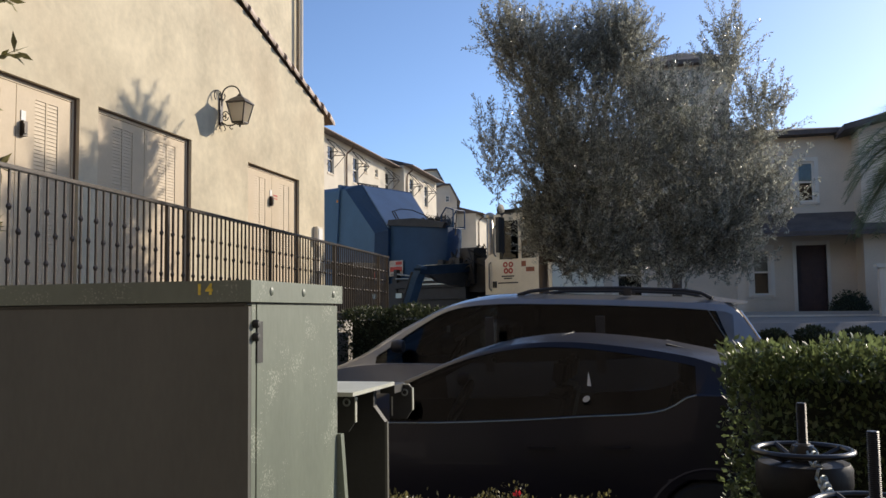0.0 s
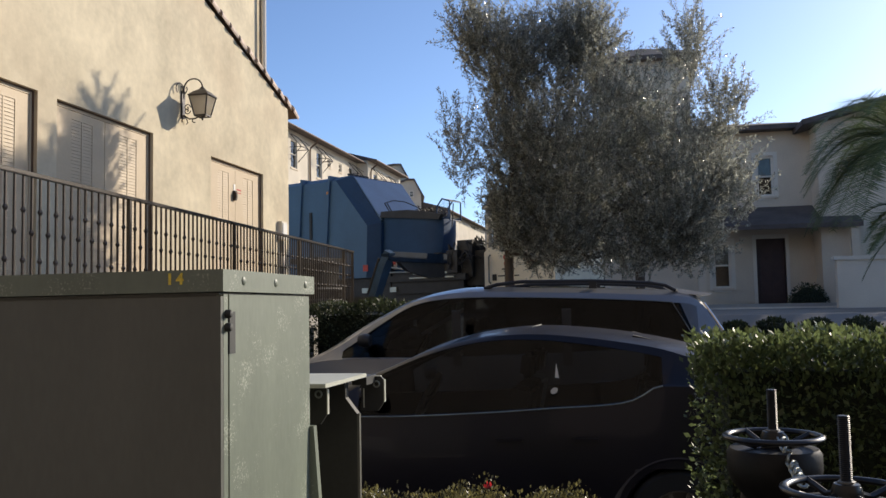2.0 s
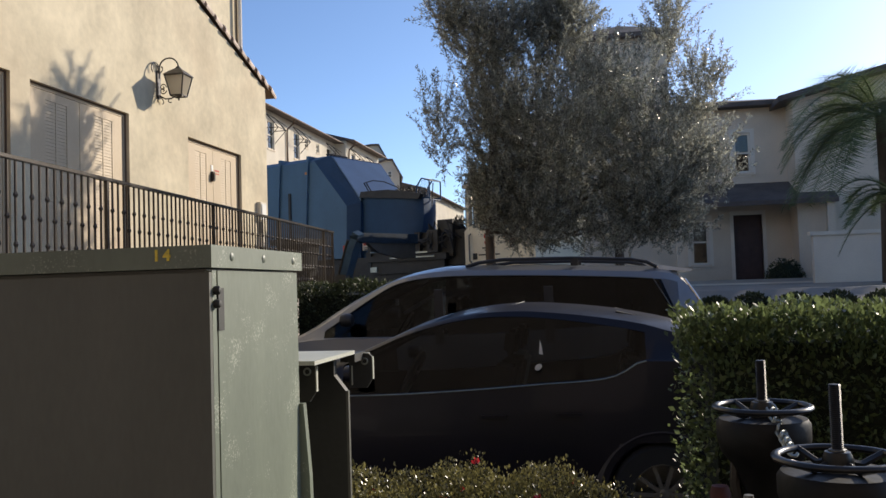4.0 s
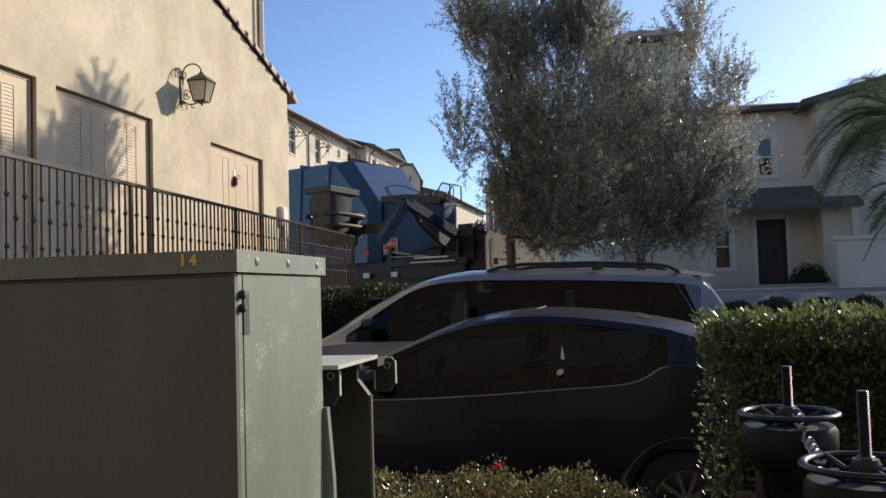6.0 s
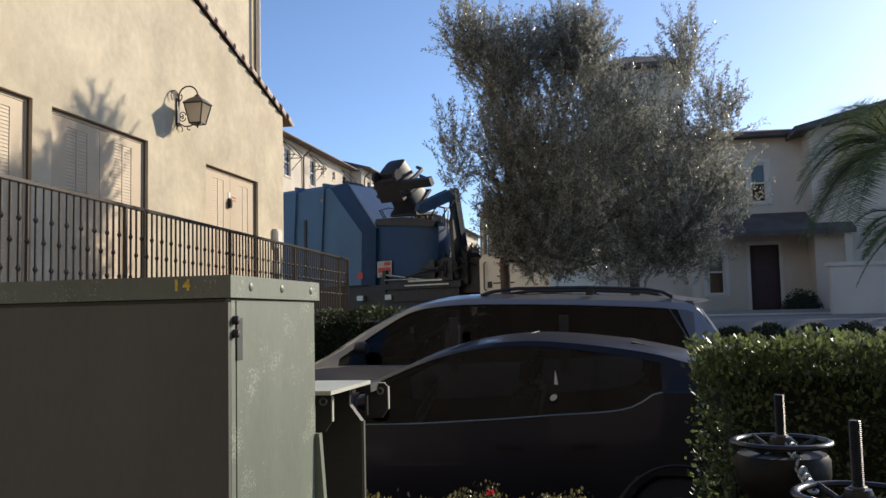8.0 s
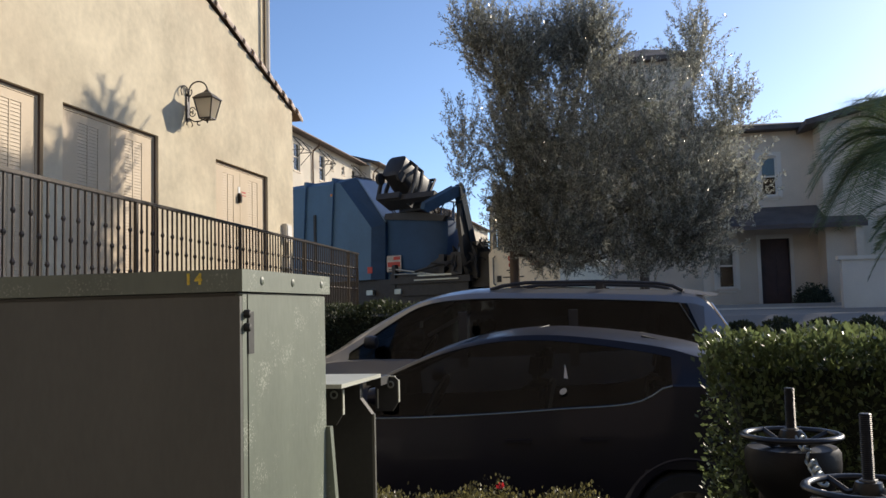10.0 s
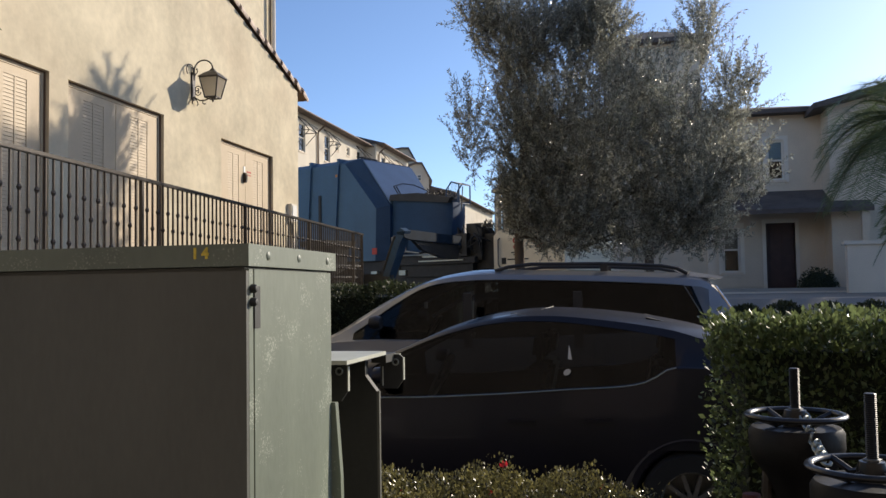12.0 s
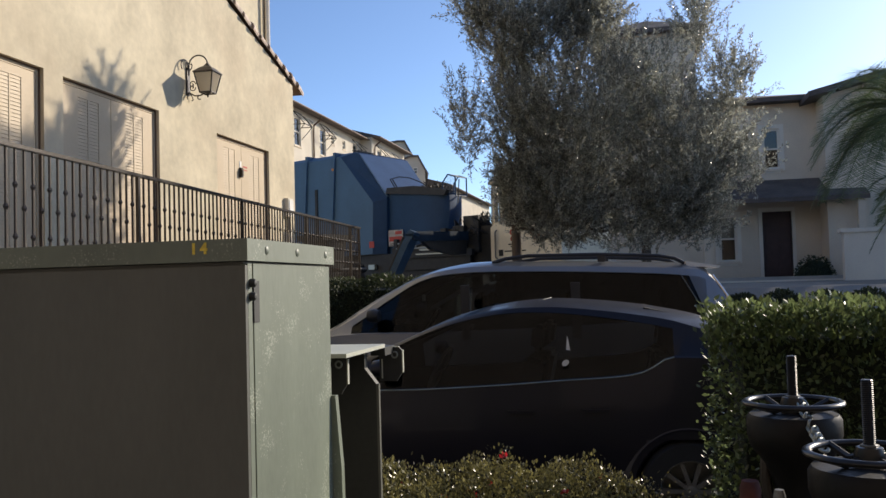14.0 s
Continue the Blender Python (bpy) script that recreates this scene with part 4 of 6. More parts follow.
def dark_car():
    ob = empty("hatchback_car", -3.345, 6.92, -0.018)
    tagged(ob, "dark maroon black crossover hatchback with thin chrome window line", "car")
    L, half = 4.45, 0.92
    roof = [(0, 0.62), (0.2, 0.74), (0.7, 0.88), (1.15, 0.98), (1.5, 1.10), (1.95, 1.285), (2.3, 1.365), (2.65, 1.395), (3.0, 1.375), (3.34, 1.335), (3.57, 1.295), (3.78, 1.245), (4.05, 1.14), (4.3, 0.98), (4.45, 0.8)]
    belt = [(0, 0.58), (0.7, 0.78), (1.2, 0.795), (1.8, 0.805), (2.4, 0.835), (2.82, 0.865), (3.2, 0.89), (3.36, 0.925), (3.53, 1.015), (4.45, 0.95)]
    win = [(0, 0.6), (1.2, 0.9), (1.55, 1.08), (1.95, 1.24), (2.35, 1.32), (2.7, 1.325), (3.0, 1.295), (3.3, 1.25), (3.55, 1.20), (3.72, 1.13), (4.45, 1.0)]
    rings, xs = road_vehicle(ob, L, half, None, roof, win, belt, [(1.42, 2.59), (2.59, 3.54)], DARK_CAR, CAR_GLASS, (0.85, 3.62), 0.335, 0.2, 0.2)
    for side in (1, -1):
        bm = bmesh.new()
        pts = [(r[7][0], side * (r[7][1] + 0.004), r[7][2] + 0.004) for r, x in zip(rings, xs) if 1.3 <= x <= 3.545]
        tube(bm, pts, 0.0055, 6)
        part("chrome_strip", bm, STEEL, ob, "thin chrome window strip", smooth=True)
        bm = bmesh.new()
        lathe(bm, [(0.005, -0.09), (0.06, -0.07), (0.07, 0.0), (0.06, 0.06), (0.005, 0.08)], 14, pose(1.55, side * 1.0, 0.97, 0, 90, 0) @ Matrix.Diagonal((0.9, 1.2, 0.8, 1)))
        part("door_mirror", bm, DARK_CAR, ob, smooth=True)
        for x, z in ((2.42, 0.645), (2.93, 0.655)):
            part("door_handle", boxes((x, x + 0.18, side * 0.905, side * 0.932, z, z + 0.022)), DARK_CAR, ob, bevel=0.009)
    # white disc and sliver imitate bright glints in the window
    bm = bmesh.new()
    lathe(bm, [(0.001, -0.002), (0.023, -0.0015), (0.024, 0.0), (0.001, 0.001)], 14, pose(2.82, -0.869, 0.985, 90, -35, 0) @ Matrix.Diagonal((1.15, 0.8, 1.0, 1)))
    part("window_glint", bm, WHITE, ob, "white disc for a bright glint in the rear window")
    bm = bmesh.new()
    prism(bm, [(2.822, 1.07), (2.850, 1.065), (2.842, 1.12), (2.832, 1.165)], "y", -0.808, -0.804)
    part("window_glint", bm, WHITE, ob, "white sliver for a bright glint in the rear window")
    bm = bmesh.new()
    rod(bm, (2.60, -0.32, 1.402), (2.655, 0.05, 1.418), 0.003, seg=6)
    part("aerial", bm, GALV, ob, "thin pale roof aerial")
    bm = bmesh.new()
    prism(bm, [(3.34, 1.31), (3.62, 1.252), (3.64, 1.276), (3.36, 1.341)], "y", -0.5, 0.5)
    part("roof_fin", bm, RUBBER, ob, "black rear spoiler lip", bevel=0.006)
    seats(ob, (2.35, 3.25), 0.80, half)
    bm = bmesh.new()
    m = pose(1.83, -0.38, 0.90, 0, -62, 0)
    torus(bm, 0.18, 0.015, m, 28, 8)
    rod(bm, m @ Vector((-0.17, 0, 0)), m @ Vector((0.17, 0, 0)), 0.013)
    rod(bm, m @ Vector((0, -0.17, 0)), m @ Vector((0, 0.17, 0)), 0.013)
    # light grey instead of black: the light on the wheel is in its colour
    part("steering_wheel", bm, STRAP, ob, smooth=True)
    bm = bmesh.new()
    lathe(bm, [(0.004, -0.03), (0.03, 0.0), (0.004, 0.03)], 10, pose(2.02, 0.0, 1.2, 0, 90, 0) @ Matrix.Diagonal((0.8, 2.6, 0.6, 1)))
    part("rear_mirror", bm, PLASTIC, ob, smooth=True)
    windscreen(ob, [(1.22, 0.72, 0.97), (2.2, 0.60, 1.35)], CAR_GLASS)


# ---- greenery ----


def olive_tree():
    tree = empty("olive_tree", -1.66, 12.6, 0.95)
    tagged(tree, "bushy olive tree with grey-green leaves and dark trunk", "tree")
    rng = random.Random(11)
    trunk = bmesh.new()
    tube(trunk, [(-0.02, 0, -0.15), (0.0, 0, 0.5), (-0.02, 0.03, 1.2), (0.0, 0.0, 1.9), (0.1, 0.05, 2.6)], 0.085, 12, 0.055)
    part("trunk", trunk, BARK, tree, smooth=True)
    # crown lobes in world metres: centre, radii, weight
    lobes = [((-0.72, 12.82, 3.87), (1.20, 1.03, 1.37), 9), ((-1.60, 12.76, 5.23), (0.72, 0.54, 0.72), 4.2), ((-2.17, 12.58, 5.61), (0.32, 0.38, 0.51), 1.1), ((-2.27, 12.18, 3.85), (0.24, 0.58, 0.77), 0.6), ((-0.66, 12.98, 5.50), (0.52, 0.39, 0.62), 2.8), ((1.00, 13.40, 5.32), (0.35, 0.48, 0.63), 0.9), ((1.34, 13.05, 4.29), (0.45, 0.49, 0.65), 1.1), ((1.42, 13.40, 3.27), (0.56, 0.43, 0.58), 1.6), ((0.61, 12.94, 3.33), (0.89, 0.91, 1.22), 5), ((-1.06, 12.57, 2.62), (0.77, 0.58, 0.65), 3.6), ((0.08, 13.13, 2.46), (1.16, 0.87, 0.54), 3.4), ((-1.63, 12.84, 3.97), (0.52, 0.73, 0.97), 3), ((0.14, 12.99, 4.52), (0.75, 0.56, 0.66), 1.2), ((-0.45, 13.35, 5.50), (0.42, 0.35, 0.5), 1.5), ((0.80, 13.30, 2.62), (0.75, 0.56, 0.62), 2.2), ((-1.47, 12.69, 3.06), (0.50, 0.43, 0.58), 1.6), ((-1.60, 12.68, 2.80), (0.38, 0.34, 0.46), 2.4)]
    total = sum(w for _, _, w in lobes)
    base = Vector((-1.66, 12.6, 0.95))
    spots, shoots, limbs = [], bmesh.new(), bmesh.new()
    for c, r, w in lobes:
        tip = Vector(c) - base
        if w > 1.3:
            tube(limbs, [(0, 0, 1.3 + rng.random() * 0.5), tip * 0.5 + Vector((0, 0, 0.45)), tip * 0.8 + Vector((0, 0, 0.2)), tip], 0.026, 6, 0.007)
        for k in range(int(4700 * w / total)):
            v = Vector((rng.gauss(0, 1), rng.gauss(0, 1), rng.gauss(0, 1))).normalized()
            s = rng.random() ** 0.42 * rng.uniform(0.82, 1.04)
            p = Vector((v.x * r[0] * s, v.y * r[1] * s, v.z * r[2] * s)) + Vector(c) - base
            way = (v * 0.55 + Vector((0, 0, 0.85)) + Vector((rng.gauss(0, 0.33), rng.gauss(0, 0.33), rng.gauss(0, 0.25)))).normalized()
            ln = rng.uniform(0.3, 0.78)
            p -= way * ln * 0.35
            bend = Vector((rng.gauss(0, 0.05), rng.gauss(0, 0.05), -0.03))
            if s > 0.7:
                rod(shoots, p, p + way * ln * 0.9, 0.0032, 0.0015, 3, False)
            for q in range(int(104 * ln) + 14):
                t = rng.random()
                spots.append((p + way * ln * t + bend * t * t + Vector((rng.gauss(0, .012), rng.gauss(0, .012), rng.gauss(0, .012))), way * 0.8))
    part("limb", limbs, BARK, tree, smooth=True)
    part("twig", shoots, BARK, tree)["kind"] = "stuff"
    crown = leaves("crown", spots, OLIVE, tree, 0.054, 0.27, "narrow grey-green leaves", rng)
    crown["kind"] = "stuff"


def hedge(name, x0, x1, y0, y1, z0, z1, count, size, mat, label, seed, round_top=0.06, flowers=0, dip=None):
    ob = empty(name, (x0 + x1) / 2, (y0 + y1) / 2, z0)
    tagged(ob, label, "hedge" if name == "hedge" else "shrub")
    rng = random.Random(seed)
    cx, cy, hx, hy, h = (x0 + x1) / 2, (y0 + y1) / 2, (x1 - x0) / 2, (y1 - y0) / 2, z1 - z0
    spots, petals = [], []
    while len(spots) < count:
        x, y, z = rng.uniform(-hx, hx), rng.uniform(-hy, hy), rng.uniform(0.0, h)
        f = rng.random()
        if f < 0.45:
            z = h
        elif f < 0.85:
            y = -hy
        elif f < 0.89:
            x = -hx + abs(rng.gauss(0, 0.10))
        dd = rng.random() ** 1.5 * 0.17
        wob = noise.noise(Vector((x * 3.1 + seed, y * 3.1, z * 2.5))) * round_top * 1.6 + noise.noise(Vector((x * 9 + seed, y * 9, z * 8))) * round_top * 0.8
        d = Vector((x / hx * 0.3, y / hy, 1.0 if z > h * 0.8 else 0.25))
        drop = dip(x) if dip else 0
        p = Vector((x, y + (wob if f >= 0.45 else 0) * (-1), (z + (wob if f < 0.45 else 0)) * (1 - drop)))
        p += Vector((rng.gauss(0, 0.02), dd if f >= 0.45 else rng.gauss(0, 0.02), -dd if f < 0.45 else rng.gauss(0, 0.02)))
        spots.append((p, d))
        if flowers and rng.random() < flowers:
            petals += [(p + d.normalized() * 0.02 + Vector((rng.gauss(0, .006), rng.gauss(0, .006), rng.gauss(0, .006))), d + Vector((rng.gauss(0, 1), rng.gauss(0, 1), rng.gauss(0, 1)))) for _ in range(7)]
    # solid dark block stands for the shade deep between the leaves
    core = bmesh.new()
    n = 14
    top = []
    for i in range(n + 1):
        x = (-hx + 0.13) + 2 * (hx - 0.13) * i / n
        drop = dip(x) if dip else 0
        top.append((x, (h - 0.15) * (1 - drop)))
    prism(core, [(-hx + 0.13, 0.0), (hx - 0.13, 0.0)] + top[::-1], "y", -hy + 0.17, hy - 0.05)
    part("core", core, DEEP, ob, "dark block for the shade inside the leaves")
    lv = leaves("foliage", spots, mat, ob, size, 0.55, "", rng)
    lv["kind"] = "stuff"
    if petals:
        leaves("flowers", petals, PETAL, ob, 0.023, 0.8, "small red blossoms", rng)["kind"] = "stuff"
    return ob


# near-black green: the shade within foliage is in this colour
DEEP = material("foliage_shade", (0.02, 0.028, 0.012), 0.9, spread=0.5, scale=20, fine=60, bump=1.0, bump_dist=0.03)


def branch():
    """Low green sprig at the edge of the bed, beside the valves."""
    ob = empty("green_sprig", 0.44, 1.74, 0.06)
    tagged(ob, "bright green broad-leaved sprig in the bed", "plant")
    rng = random.Random(31)
    bm = bmesh.new()
    tube(bm, [(0, 0, 0), (0.01, 0.0, 0.5), (-0.01, 0.01, 0.98)], 0.006, 6, 0.003)
    tube(bm, [(0.0, 0, 0.4), (0.06, 0.02, 0.7), (0.09, 0.0, 0.95)], 0.005, 6, 0.003)
    part("stalk", bm, SPRIG, ob)
    for k in range(16):
        bm = bmesh.new()
        z = 0.60 + 0.028 * k
        a = k * 2.4
        m = pose(0.03 * (k % 2), 0, z, 55 + rng.uniform(-15, 15), rng.uniform(-15, 15), math.degrees(a))
        rim = [bm.verts.new(m @ Vector((0.024 * math.sin(math.pi * t) * s, -0.012 - 0.062 * t, 0.006 * math.sin(math.pi * t)))) for s, ts in ((1, (0.0, 0.25, 0.5, 0.75)), (-1, (1.0, 0.75, 0.5, 0.25))) for t in ts]
        bm.faces.new(rim)
        part("leaf", bm, SPRIG, ob)


def wall_shrub():
    """Slender leafy shrub on the walkway, its side twigs reaching past the first door."""
    ob = empty("tall_shrub", -4.9, 5.33, FLOOR)
    tagged(ob, "slender leafy shrub standing on the raised walkway", "shrub")
    rng = random.Random(17)
    bm = bmesh.new()
    tube(bm, [(0, 0, 0), (0.02, 0.02, 1.0), (-0.02, 0.0, 2.0), (0.0, 0.03, 3.1)], 0.022, 8, 0.006)
    part("stem", bm, BARK, ob, smooth=True)
    spots = []
    for k in range(16):
        z = 0.7 + 0.16 * k
        way = Vector((math.cos(k * 2.4), math.sin(k * 2.4), 0.35)).normalized()
        ln = 0.20 + 0.06 * (k % 3)
        bm = bmesh.new()
        tube(bm, [Vector((0, 0.01, z)), Vector((0, 0, z)) + way * ln * 0.6, Vector((0, 0, z + 0.02)) + way * ln], 0.005, 5, 0.002)
        part("twig", bm, BARK, ob)
        spots += [(Vector((0, 0, z)) + way * ln * rng.uniform(0.25, 1.05), way) for _ in range(12)]
    leaves("foliage", spots, SHRUB, ob, 0.14, 0.36, "", rng)["kind"] = "stuff"


SPRIG = leafy("fresh_leaf", (0.16, 0.30, 0.07), 0.35, 0.5, 0.2)


def palm(x, y, z, h, count, length, seed):
    ob = empty("palm", x, y, z)
    tagged(ob, "feathery green palm with arching fronds", "palm")
    rng = random.Random(seed)
    bm = bmesh.new()
    tube(bm, [(0, 0, -0.1), (0.03, 0, h * 0.5), (0, 0, h)], 0.12, 10, 0.09)
    part("trunk", bm, BARK, ob, smooth=True)
    for k in range(count):
        a = k * 2.399 + rng.uniform(-0.2, 0.2)
        rise = rng.uniform(0.1, 1.2)
        verts, faces = [], []
        pts = []
        for i in range(13):
            t = i / 12
            rad = length * t * (0.95 - 0.12 * t)
            pts.append(Vector((math.cos(a) * rad, math.sin(a) * rad, h + length * (rise * t - 0.95 * t * t))))
        bm = bmesh.new()
        tube(bm, pts, 0.016, 5, 0.004)
        fr = part("frond", bm, PALM, ob)
        spots = []
        me_v, me_f = [], []
        side = Vector((-math.sin(a), math.cos(a), 0))
        for i in range(70):
            t = 0.12 + 0.88 * i / 70
            j = min(11, int(t * 12))
            p = pts[j].lerp(pts[j + 1], t * 12 - j)
            along = (pts[j + 1] - pts[j]).normalized()
            ll = 0.38 * length * math.sin(math.pi * (0.12 + 0.84 * t)) ** 0.7 * 0.7
            for s in (1, -1):
                way = (side * s * 0.85 + along * 0.6 + Vector((0, 0, 0.22 + rng.gauss(0, 0.08)))).normalized()
                tip = p + way * ll + Vector((0, 0, -0.12 * ll))
                wd = along * 0.011
                n0 = len(me_v)
                me_v += [p - wd, p + wd, tip]
                me_f.append((n0, n0 + 1, n0 + 2))
        me = bpy.data.meshes.new("leaflets")
        me.from_pydata([tuple(v) for v in me_v], [], me_f)
        me.materials.append(PALM)
        lf = new("leaflet", me)
        lf.parent = fr
        lf["kind"] = "stuff"


def bush(x, y, z, r, seed, mat=None, count=1500, size=0.05, tall=1.0):
    ob = empty("round_bush", x, y, z)
    tagged(ob, "clipped dark green round bush", "bush", group="bushes by the street")
    rng = random.Random(seed)
    spots = []
    for _ in range(count):
        v = Vector((rng.gauss(0, 1), rng.gauss(0, 1), abs(rng.gauss(0, 1)))).normalized()
        k = r * rng.uniform(0.86, 1.04) * (1 + 0.1 * noise.noise(v * 3 + Vector((seed, 0, 0))))
        spots.append(((v.x * k, v.y * k, v.z * k * tall), v))
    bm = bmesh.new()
    # dark dome in place of the shade inside the bush
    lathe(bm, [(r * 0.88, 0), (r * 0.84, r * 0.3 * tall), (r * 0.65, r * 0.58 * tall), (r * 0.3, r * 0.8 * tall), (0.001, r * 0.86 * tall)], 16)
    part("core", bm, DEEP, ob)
    leaves("foliage", spots, mat or FAR_LEAF, ob, size, 0.5, "", rng)["kind"] = "stuff"

# ---- houses ----


def pane_window(parent, w, h, m, frame_mat, sill=True, bars=(1, 1)):
    """Sash window with frame, glass and sill, in the plane y=0 looking along -y."""
    win = new("window")
    win.parent = parent
    win.matrix_basis = m
    f = 0.06
    bm = boxes((0, f, -0.05, 0.03, 0, h), (w - f, w, -0.05, 0.03, 0, h), (f, w - f, -0.05, 0.03, h - f, h), (f, w - f, -0.05, 0.03, 0, f), (f, w - f, -0.03, 0.02, h * 0.5 - 0.025, h * 0.5 + 0.025))
    part("window_frame", bm, frame_mat, win)
    part("pane", boxes((f, w - f, 0.0, 0.008, h * 0.5 + 0.025, h - f)), CLEAR_GLASS, win)
    part("pane", boxes((f, w - f, 0.0, 0.008, f, h * 0.5 - 0.025)), CLEAR_GLASS, win)
    part("blind", boxes((f, w - f, 0.022, 0.028, h * 0.5, h - f)), STUCCO_WHITE, win, "pale half-drawn blind")
    # dark sheet behind the glass stands for the unlit room
    part("dark_room", boxes((f, w - f, 0.11, 0.12, f, h - f)), INTERIOR, win)
    if sill:
        part("sill", boxes((-0.06, w + 0.06, -0.14, -0.101, -0.07, 0)), STUCCO_TAN, win)
    return win


def wall_with_holes(width, height, thick, holes):
    """Wall in x-z with rectangular holes (x0, x1, z0, z1), front face at y=0."""
    bm = bmesh.new()
    xs = sorted({0, width, *[h[0] for h in holes], *[h[1] for h in holes]})
    zs = sorted({0, height, *[h[2] for h in holes], *[h[3] for h in holes]})
    for i in range(len(xs) - 1):
        for j in range(len(zs) - 1):
            cx, cz = (xs[i] + xs[i + 1]) / 2, (zs[j] + zs[j + 1]) / 2
            if any(a < cx < b and c < cz < d for a, b, c, d in holes):
                continue
            box(bm, xs[i], xs[i + 1], 0, thick, zs[j], zs[j + 1])
    bmesh.ops.remove_doubles(bm, verts=bm.verts[:], dist=0.0005)
    return bm


def roof_slab(bm, x0, x1, y0, y1, z, rise, over=0.45, thick=0.14):
    """Low hip roof over a rectangle."""
    x0, x1, y0, y1 = x0 - over, x1 + over, y0 - over, y1 + over
    k = min(x1 - x0, y1 - y0) / 2 * 0.98
    lo = [bm.verts.new(p) for p in ((x0, y0, z), (x1, y0, z), (x1, y1, z), (x0, y1, z))]
    up = [bm.verts.new((v.co.x, v.co.y, z + thick)) for v in lo]
    top = [bm.verts.new(p) for p in ((x0 + k, y0 + k, z + thick + rise), (x1 - k, y0 + k, z + thick + rise), (x1 - k, y1 - k, z + thick + rise), (x0 + k, y1 - k, z + thick + rise))]
    bm.faces.new(lo[::-1])
    for a, b in ((lo, up), (up, top)):
        for i in range(4):
            bm.faces.new((a[i], a[(i + 1) % 4], b[(i + 1) % 4], b[i]))
    bm.faces.new(top)


def right_house():
    """Tan two-storey house with porch roof, door and a tower behind."""
    X0 = -3.0
    house = empty("house", X0, 27.2, STREET)
    tagged(house, "shaded tan stucco house with tiled roofs and red-brown door", "house")
    door = (6.78, 7.60, 0.0, 2.06)
    wins = [(5.55, 6.05, 0.62, 1.98), (6.88, 7.36, 3.32, 4.52), (1.6, 2.4, 0.6, 2.0), (1.5, 2.3, 3.3, 4.5)]
    part("wall", wall_with_holes(8.4, 5.25, 0.25, [door] + wins), STUCCO_TAN, house)
    for a, b, c, d in wins:
        win = pane_window(house, b - a, d - c, pose(a, 0.08, c), STUCCO_WHITE)
        w, h = b - a, d - c
        part("window_trim", boxes((-0.12, 0, -0.10, -0.078, -0.05, h + 0.12), (w, w + 0.12, -0.10, -0.078, -0.05, h + 0.12), (0, w, -0.10, -0.078, h, h + 0.12), (0, w, -0.10, -0.078, -0.12, 0)), STUCCO_WHITE, win, "pale trim round the window")
    bm = boxes((door[0], door[1], 0.12, 0.17, 0, door[3]))
    d = part("front_door", bm, DOOR_RED, house, "red-brown panelled front door", bevel=0.006)
    for x in (0.12, 0.46):
        for z in (0.2, 1.1):
            part("door_panel", boxes((door[0] + x, door[0] + x + 0.26, 0.105, 0.12, z, z + 0.75)), DOOR_RED, d, bevel=0.006)
    part("door_casing", boxes((door[0] - 0.1, door[0], -0.03, 0.12, 0, 2.18), (door[1], door[1] + 0.1, -0.03, 0.12, 0, 2.18), (door[0], door[1], -0.03, 0.12, 2.06, 2.18)), STUCCO_WHITE, house)
    bm = bmesh.new()
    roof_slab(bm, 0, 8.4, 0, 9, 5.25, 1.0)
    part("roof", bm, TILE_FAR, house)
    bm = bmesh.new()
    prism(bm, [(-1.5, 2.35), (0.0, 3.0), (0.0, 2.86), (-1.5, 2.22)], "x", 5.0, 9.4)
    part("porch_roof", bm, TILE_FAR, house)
    for x in (5.1, 9.2):
        part("porch_post", boxes((x - 0.1, x + 0.1, -1.42, -1.22, 0, 2.3)), STUCCO_TAN, house)
    part("porch_wall", boxes((4.6, 8.9, -1.9, -1.75, -0.25, 0.05)), STUCCO_WHITE, house, bevel=0.02)
    part("back_wall", boxes((0, 8.4, 8.75, 9, 0, 5.25), (0, 0.25, 0.25, 8.75, 0, 5.25), (8.15, 8.4, 0.25, 8.75, 0, 5.25)), STUCCO_TAN, house)
    # tower
    tower = empty("tower_house", -0.75, 29.6, STREET)
    tagged(tower, "tan stucco three-storey block with hip roof", "house")
    part("wall", wall_with_holes(3.0, 8.3, 0.25, [(1.35, 2.0, 6.6, 7.4), (0.5, 1.1, 3.5, 4.6)]), STUCCO_TAN, tower)
    pane_window(tower, 0.65, 0.8, pose(1.35, 0.08, 6.6), STUCCO_WHITE)
    pane_window(tower, 0.6, 1.1, pose(0.5, 0.08, 3.5), STUCCO_WHITE)
    part("side_wall", boxes((0, 0.25, 0.25, 5, 0, 8.3), (2.75, 3.0, 0.25, 5, 0, 8.3), (0, 3.0, 5, 5.25, 0, 8.3)), STUCCO_TAN, tower)
    bm = bmesh.new()
    roof_slab(bm, 0, 3.0, 0, 5.25, 8.3, 0.75, 0.35)
    part("roof", bm, TILE_FAR, tower)
    # neighbour with a gable to the right
    wing = empty("wing_house", 5.4, 26.2, STREET)
    tagged(wing, "tan stucco house wing with low gable roof", "house")
    bm = bmesh.new()
    prism(bm, [(0, 0), (9, 0), (9, 5.2), (4.5, 6.3), (0, 5.2)], "y", 0, 0.25)
    part("wall", bm, STUCCO_TAN, wing)
    part("side_wall", boxes((0, 0.25, 0.25, 10, 0, 5.2)), STUCCO_TAN, wing)
    part("side_wall", boxes((8.75, 9, 0.25, 10, 0, 5.2)), STUCCO_TAN, wing)
    bm = bmesh.new()
    prism(bm, [(-0.45, 5.12), (4.5, 6.33), (9.45, 5.12), (9.45, 5.28), (4.5, 6.5), (-0.45, 5.28)], "y", -0.45, 10)
